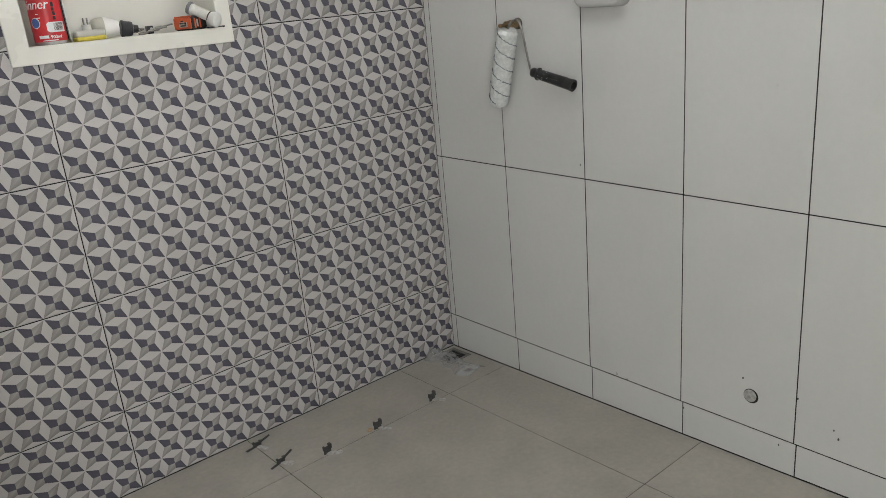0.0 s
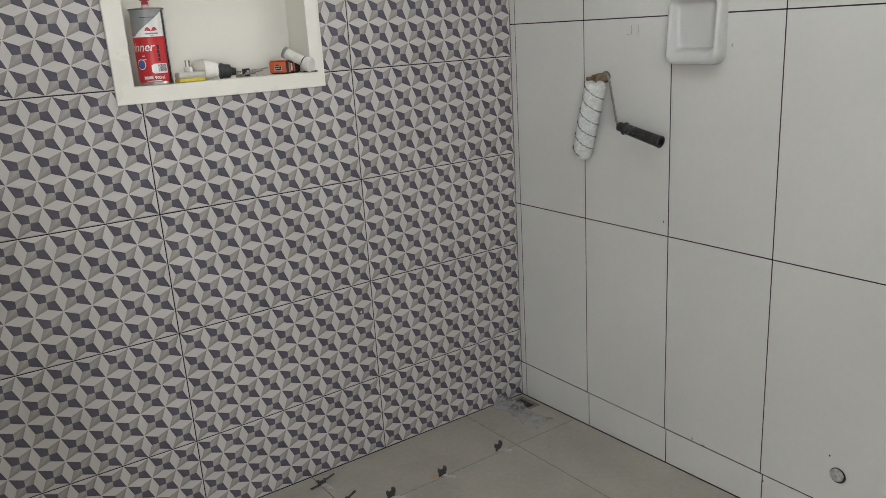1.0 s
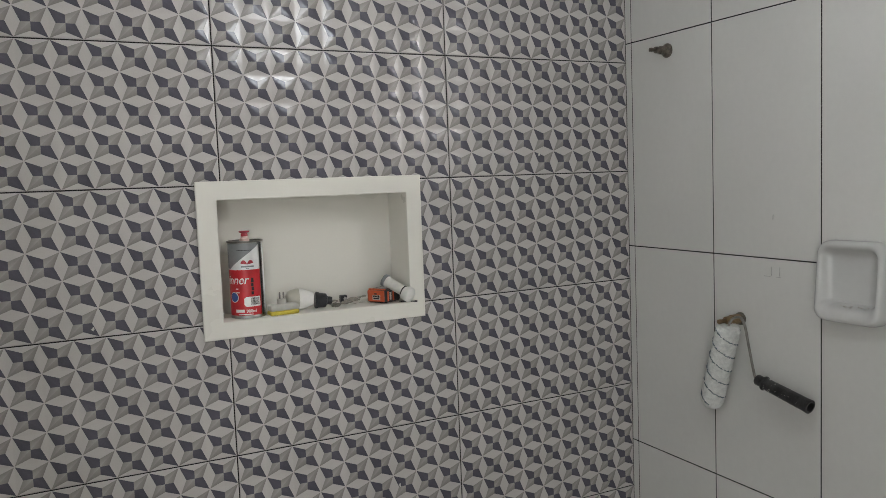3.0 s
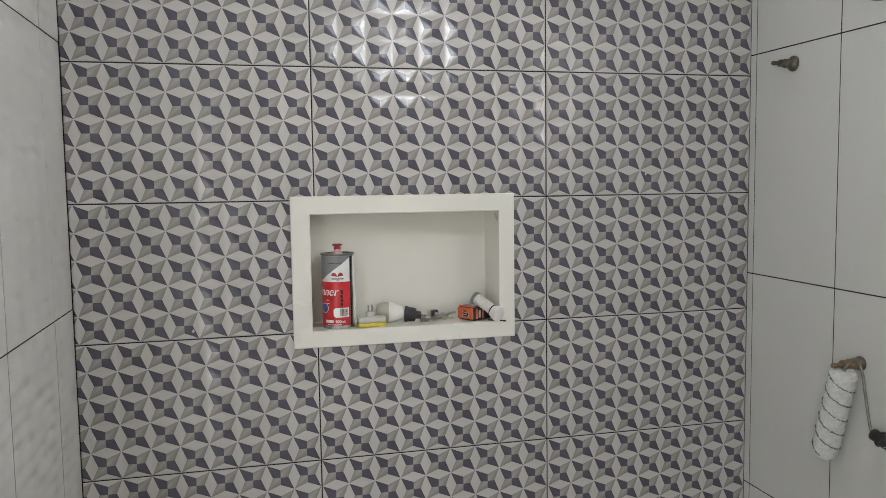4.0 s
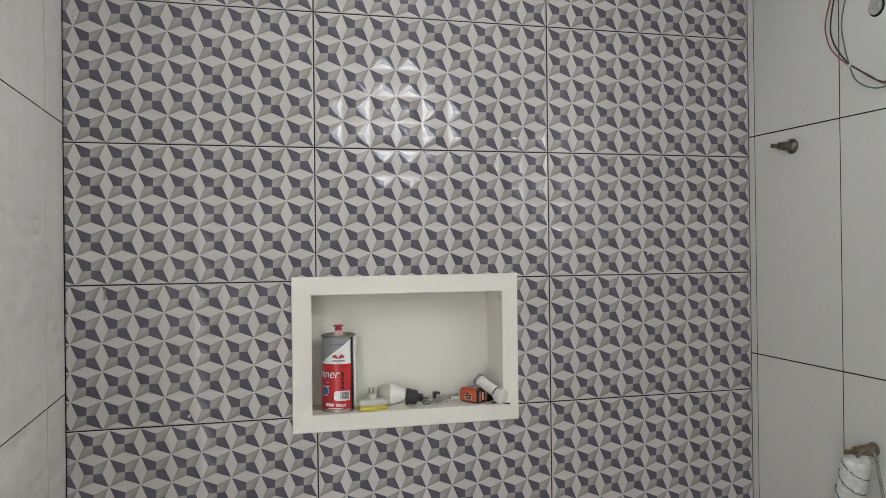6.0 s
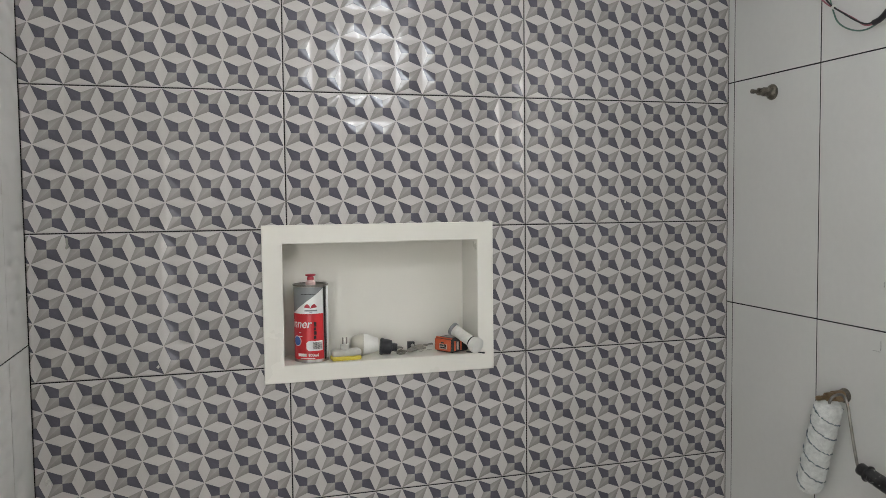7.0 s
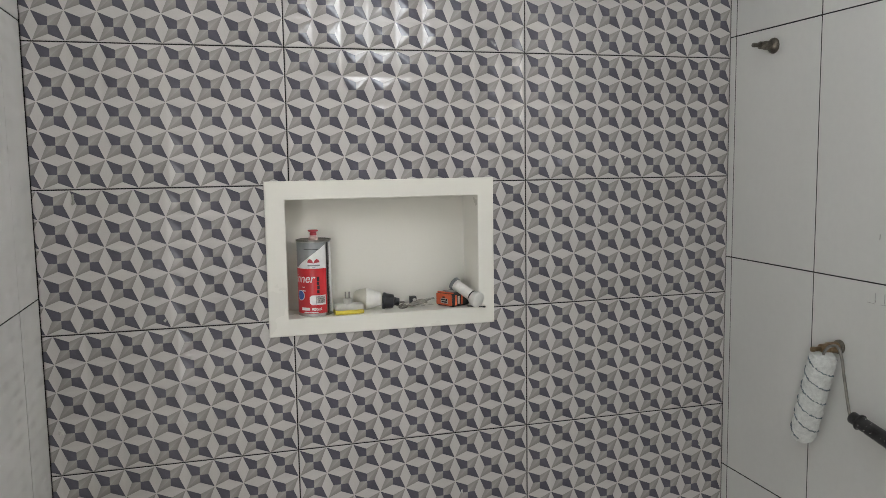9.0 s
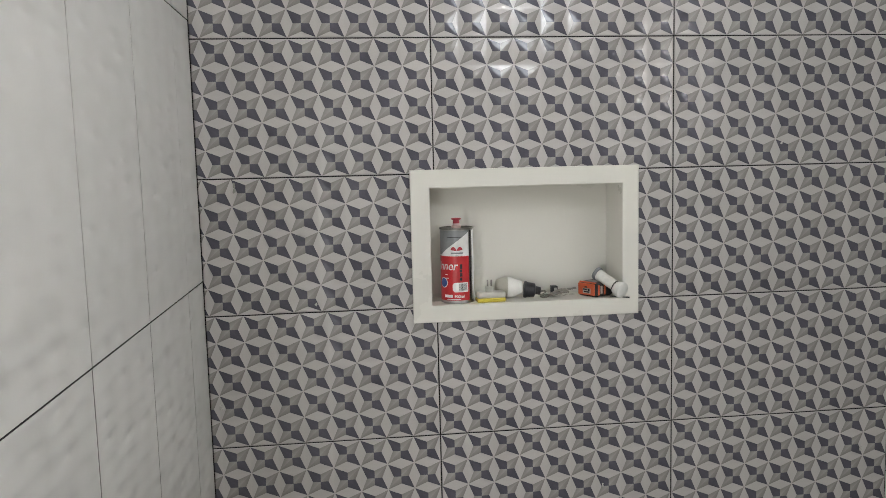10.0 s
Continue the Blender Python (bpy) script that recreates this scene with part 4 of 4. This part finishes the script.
for nm, mat, off, pts in (
    ("red", PVC_RED, -0.022, [(-0.43, 2.40), (-0.375, 2.31), (-0.346, 2.236), (-0.326, 2.178), (-0.330, 2.140), (-0.346, 2.106), (-0.384, 2.070), (-0.406, 2.056), (-0.460, 2.021), (-0.501, 1.996), (-0.545, 2.009), (-0.61, 2.06)]),
    ("black", PVC_BLACK, -0.026, [(-0.44, 2.40), (-0.395, 2.31), (-0.362, 2.231), (-0.347, 2.165), (-0.354, 2.126), (-0.376, 2.091), (-0.403, 2.061), (-0.436, 2.037), (-0.480, 2.008), (-0.512, 1.998), (-0.548, 2.011), (-0.60, 2.06)]),
    ("green", PVC_GREEN, -0.018, [(-0.45, 2.40), (-0.415, 2.31), (-0.388, 2.223), (-0.373, 2.165), (-0.380, 2.110), (-0.398, 2.053), (-0.416, 2.020), (-0.456, 1.996), (-0.498, 1.990), (-0.545, 2.006), (-0.62, 2.05)])):
    w = thing("electric_wire", (0.0, pts[0][0], pts[0][1]), f"loose {nm} insulated electric wire hanging in a loop on the wall", "wire", "shower wires")
    bm = bmesh.new()
    P = [Vector((off if i else 0.002, y - pts[0][0], z - pts[0][1])) for i, (y, z) in enumerate(pts)]
    tube(bm, smooth_path(P, 8), 0.0018, 8)
    part("sheath", bm, mat, w, "", True)
    bm = bmesh.new()
    d = (P[-1] - P[-2]).normalized()
    tube(bm, [P[-1], P[-1] + d * 0.012], 0.0011, 8)
    part("copper_end", bm, BRASS, w, "bare copper end")
wrap_tape = thing("wire_tape", (-0.022, -0.520, 1.999), "black insulating tape wound round the bundled wires", "tape")
bm = bmesh.new()
tube(bm, smooth_path([(0, 0.004, -0.001), (0, -0.012, 0.002), (0, -0.026, 0.011), (0, -0.055, 0.034), (0, -0.085, 0.062)], 6), 0.0062, 12)
part("winding", bm, PVC_BLACK, wrap_tape, "", True)
tie = thing("wire_tie", (-0.025, -0.408, 2.057), "small white tape tie round the wires", "tie")
bm = bmesh.new()
lathe(bm, [(0.0046, -0.003), (0.0052, 0.0), (0.0046, 0.003)], (0, 0, 0), (0, 0.8, 0.6), 14)
part("band", bm, PVC, tie, "", True)

# ---- floor: drain, bag, levelling clips ----
drain = thing("floor_drain", (-0.065, -0.065, 0.002), "square dark metal floor drain in the corner", "drain")
bm = bmesh.new()
for a, b in (((-0.048, -0.048), (0.048, -0.036)), ((-0.048, 0.036), (0.048, 0.048)), ((-0.048, -0.036), (-0.036, 0.036)), ((0.036, -0.036), (0.048, 0.036))):
    box(bm, (*a, -0.010), (*b, 0.0005), 0.001)
part("rim", bm, STEEL, drain)
for i in range(6):
    bm = bmesh.new()
    x = -0.033 + i * 0.0132
    box(bm, (x - 0.0035, -0.036, -0.007), (x + 0.0035, 0.036, -0.001))
    part("slat", bm, CLIP_GREY, drain)

bag = thing("plastic_bag", (-0.108, -0.126, 0.0030), "crumpled clear plastic bag lying on the floor by the drain", "bag", turn=(0, 0, -84))
bm = bmesh.new()
n, m = 34, 16
grid = []
for i in range(n + 1):
    row = []
    for j in range(m + 1):
        u, v = i / n, j / m * 2 - 1
        x = (u - 0.5) * 0.235
        wd = 0.034 + 0.030 * abs(u - 0.35) ** 1.2 + 0.006 * math.sin(u * 19)
        y = v * wd + 0.012 * math.sin(u * 6.0)
        nz = noise.noise(Vector((x * 38, y * 60, 1.7))) * 0.5 + 0.5 + 0.3 * noise.noise(Vector((x * 90, y * 130, 8.3)))
        z = 0.001 + max(0.0, (1 - v * v)) * (0.010 + 0.030 * max(nz, 0.05) * (1 - 0.3 * u))
        row.append(bm.verts.new((x, y, z)))
    grid.append(row)
for i in range(n):
    for j in range(m):
        a, b, c, d = grid[i][j], grid[i + 1][j], grid[i + 1][j + 1], grid[i][j + 1]
        bm.faces.new((a, b, c))
        bm.faces.new((a, c, d))
part("film", bm, FILM, bag, "", True)

clips = (((-0.873, -0.065), -12, True), ((-0.868, -0.207), -2, True), ((-0.745, -0.272), 5, False), ((-0.560, -0.274), -4, False), ((-0.333, -0.270), 8, False))
for k, ((x, y), ang, splay) in enumerate(clips):
    c = thing("levelling_clip", (x, y, floor_z(y)), "broken grey tile-levelling clip with cement smears standing in a floor joint", "tile clip", "levelling clips", turn=(0, 0, ang))
    bm = bmesh.new()
    box(bm, (-0.013, -0.0012, -0.002), (0.013, 0.0012, 0.016 if splay else 0.024), 0.0004)
    box(bm, (-0.013, -0.0060, 0.012), (-0.007, 0.0060, 0.017 if splay else 0.026), 0.0004)
    box(bm, (0.006, -0.0055, 0.014), (0.014, 0.0055, 0.019 if splay else 0.030), 0.0004)
    part("tab", bm, CLIP_GREY, c, "dark grey plastic tab")
    rr = random.Random(20 + k)
    if splay:
        for s, a in ((1, 20), (-1, 200)):
            bm = bmesh.new()
            box(bm, (0.0, -0.004, 0.0), (0.044 if s > 0 else 0.036, 0.004, 0.0025), 0.0006)
            bm.transform(pose(0.004 * s, 0, 0.010 if s > 0 else 0.002, 0, -10 if s > 0 else 0, a))
            part("arm", bm, CLIP_GREY, c)
    bm = bmesh.new()
    for i in range(9):
        d = i / 8
        bmesh.ops.create_icosphere(bm, subdivisions=1, radius=rr.uniform(0.004, 0.008), matrix=Matrix.Translation((0.004 + 0.020 * d + rr.uniform(-0.004, 0.004), -0.004 - 0.026 * d + rr.uniform(-0.004, 0.004), 0.0016)) @ Matrix.Diagonal((1.3, 1.3, 0.35, 1)))
    part("cement_smear", bm, CLIP_PALE, c, "pale dried cement crumbs")
    if k == 3:
        bm = bmesh.new()
        for i in range(6):
            bmesh.ops.create_icosphere(bm, subdivisions=1, radius=rr.uniform(0.004, 0.008), matrix=Matrix.Translation((-0.020 + rr.uniform(-0.010, 0.008), 0.010 + rr.uniform(-0.008, 0.012), 0.0012)) @ Matrix.Diagonal((1.3, 1.3, 0.2, 1)))
        part("dust", bm, DUST, c, "orange brick dust")

# ---- dried cement splashes on the relief tiles ----
rr = random.Random(31)
for x, z, w, h in ((-0.574, 0.283, 0.006, 0.030), (-0.530, 0.250, 0.005, 0.022), (-0.530, 0.032, 0.004, 0.024), (-1.686, 1.552, 0.009, 0.022), (-1.740, 2.186, 0.010, 0.034), (-1.298, 2.260, 0.008, 0.024), (-1.740, 1.026, 0.010, 0.012), (-0.100, 0.627, 0.009, 0.022),
                   (-0.740, 1.028, 0.005, 0.007), (-0.648, 0.499, 0.004, 0.006), (-0.790, 0.758, 0.004, 0.007), (-0.676, 0.688, 0.005, 0.012), (-1.504, 1.264, 0.005, 0.005), (-0.075, 0.807, 0.006, 0.014), (-0.405, 1.206, 0.004, 0.005), (-0.319, 1.629, 0.004, 0.005), (-0.395, 1.455, 0.004, 0.004)):
    sp = thing("cement_splash", (x, -0.0016, z), "small dried cement splash stuck on the relief tile", "splash", "cement splashes")
    bm = bmesh.new()
    for i in range(6):
        bmesh.ops.create_icosphere(bm, subdivisions=1, radius=rr.uniform(0.25, 0.5) * w, matrix=Matrix.Translation((rr.uniform(-0.5, 0.5) * w, -0.0005, rr.uniform(-0.5, 0.5) * h)) @ Matrix.Diagonal((1.0, 0.25, rr.uniform(1.0, 2.0), 1)))
    part("crust", bm, CLIP_PALE if w != 0.009 else MORTAR, sp)

# ---- pencil marks and small chips on the white tiles ----
for y, z, w, h, turn in ((-0.519, 1.298, 0.020, 0.0014, 2), (-0.530, 1.311, 0.0012, 0.022, 0), (-0.551, 1.298, 0.014, 0.0014, -3), (-0.555, 1.311, 0.0012, 0.022, 1), (-0.536, 1.444, 0.0016, 0.012, 4)):
    mk = thing("pencil_mark", (0.0, y, z), "faint grey pencil line drawn on the white tile", "pencil mark", "pencil marks", turn=(turn, 0, 0))
    bm = bmesh.new()
    box(bm, (-0.0013, -w / 2, -h / 2), (0.0012, w / 2, h / 2))
    part("line", bm, PENCIL, mk)
rr = random.Random(12)
for y, z, s in ((-0.854, 1.262, 0.0045), (-0.653, 0.780, 0.003), (-1.178, 0.271, 0.0032), (-1.323, 0.264, 0.003), (-1.414, 0.211, 0.0028), (-1.426, 0.192, 0.0035), (-1.282, 0.114, 0.003), (-0.772, 0.143, 0.005), (-0.810, 0.136, 0.004), (-1.004, 0.115, 0.003)):
    ch = thing("dirt_speck", (0.0, y, z), "small dark speck of dried mortar on the white tile", "speck", "mortar specks")
    bm = bmesh.new()
    bmesh.ops.create_icosphere(bm, subdivisions=2, radius=s, matrix=Matrix.Diagonal((0.35, 0.7, 1.2, 1)))
    for v in bm.verts:
        v.co *= rr.uniform(0.75, 1.2)
    part("crust", bm, CLIP_GREY if s < 0.0042 else PENCIL, ch)
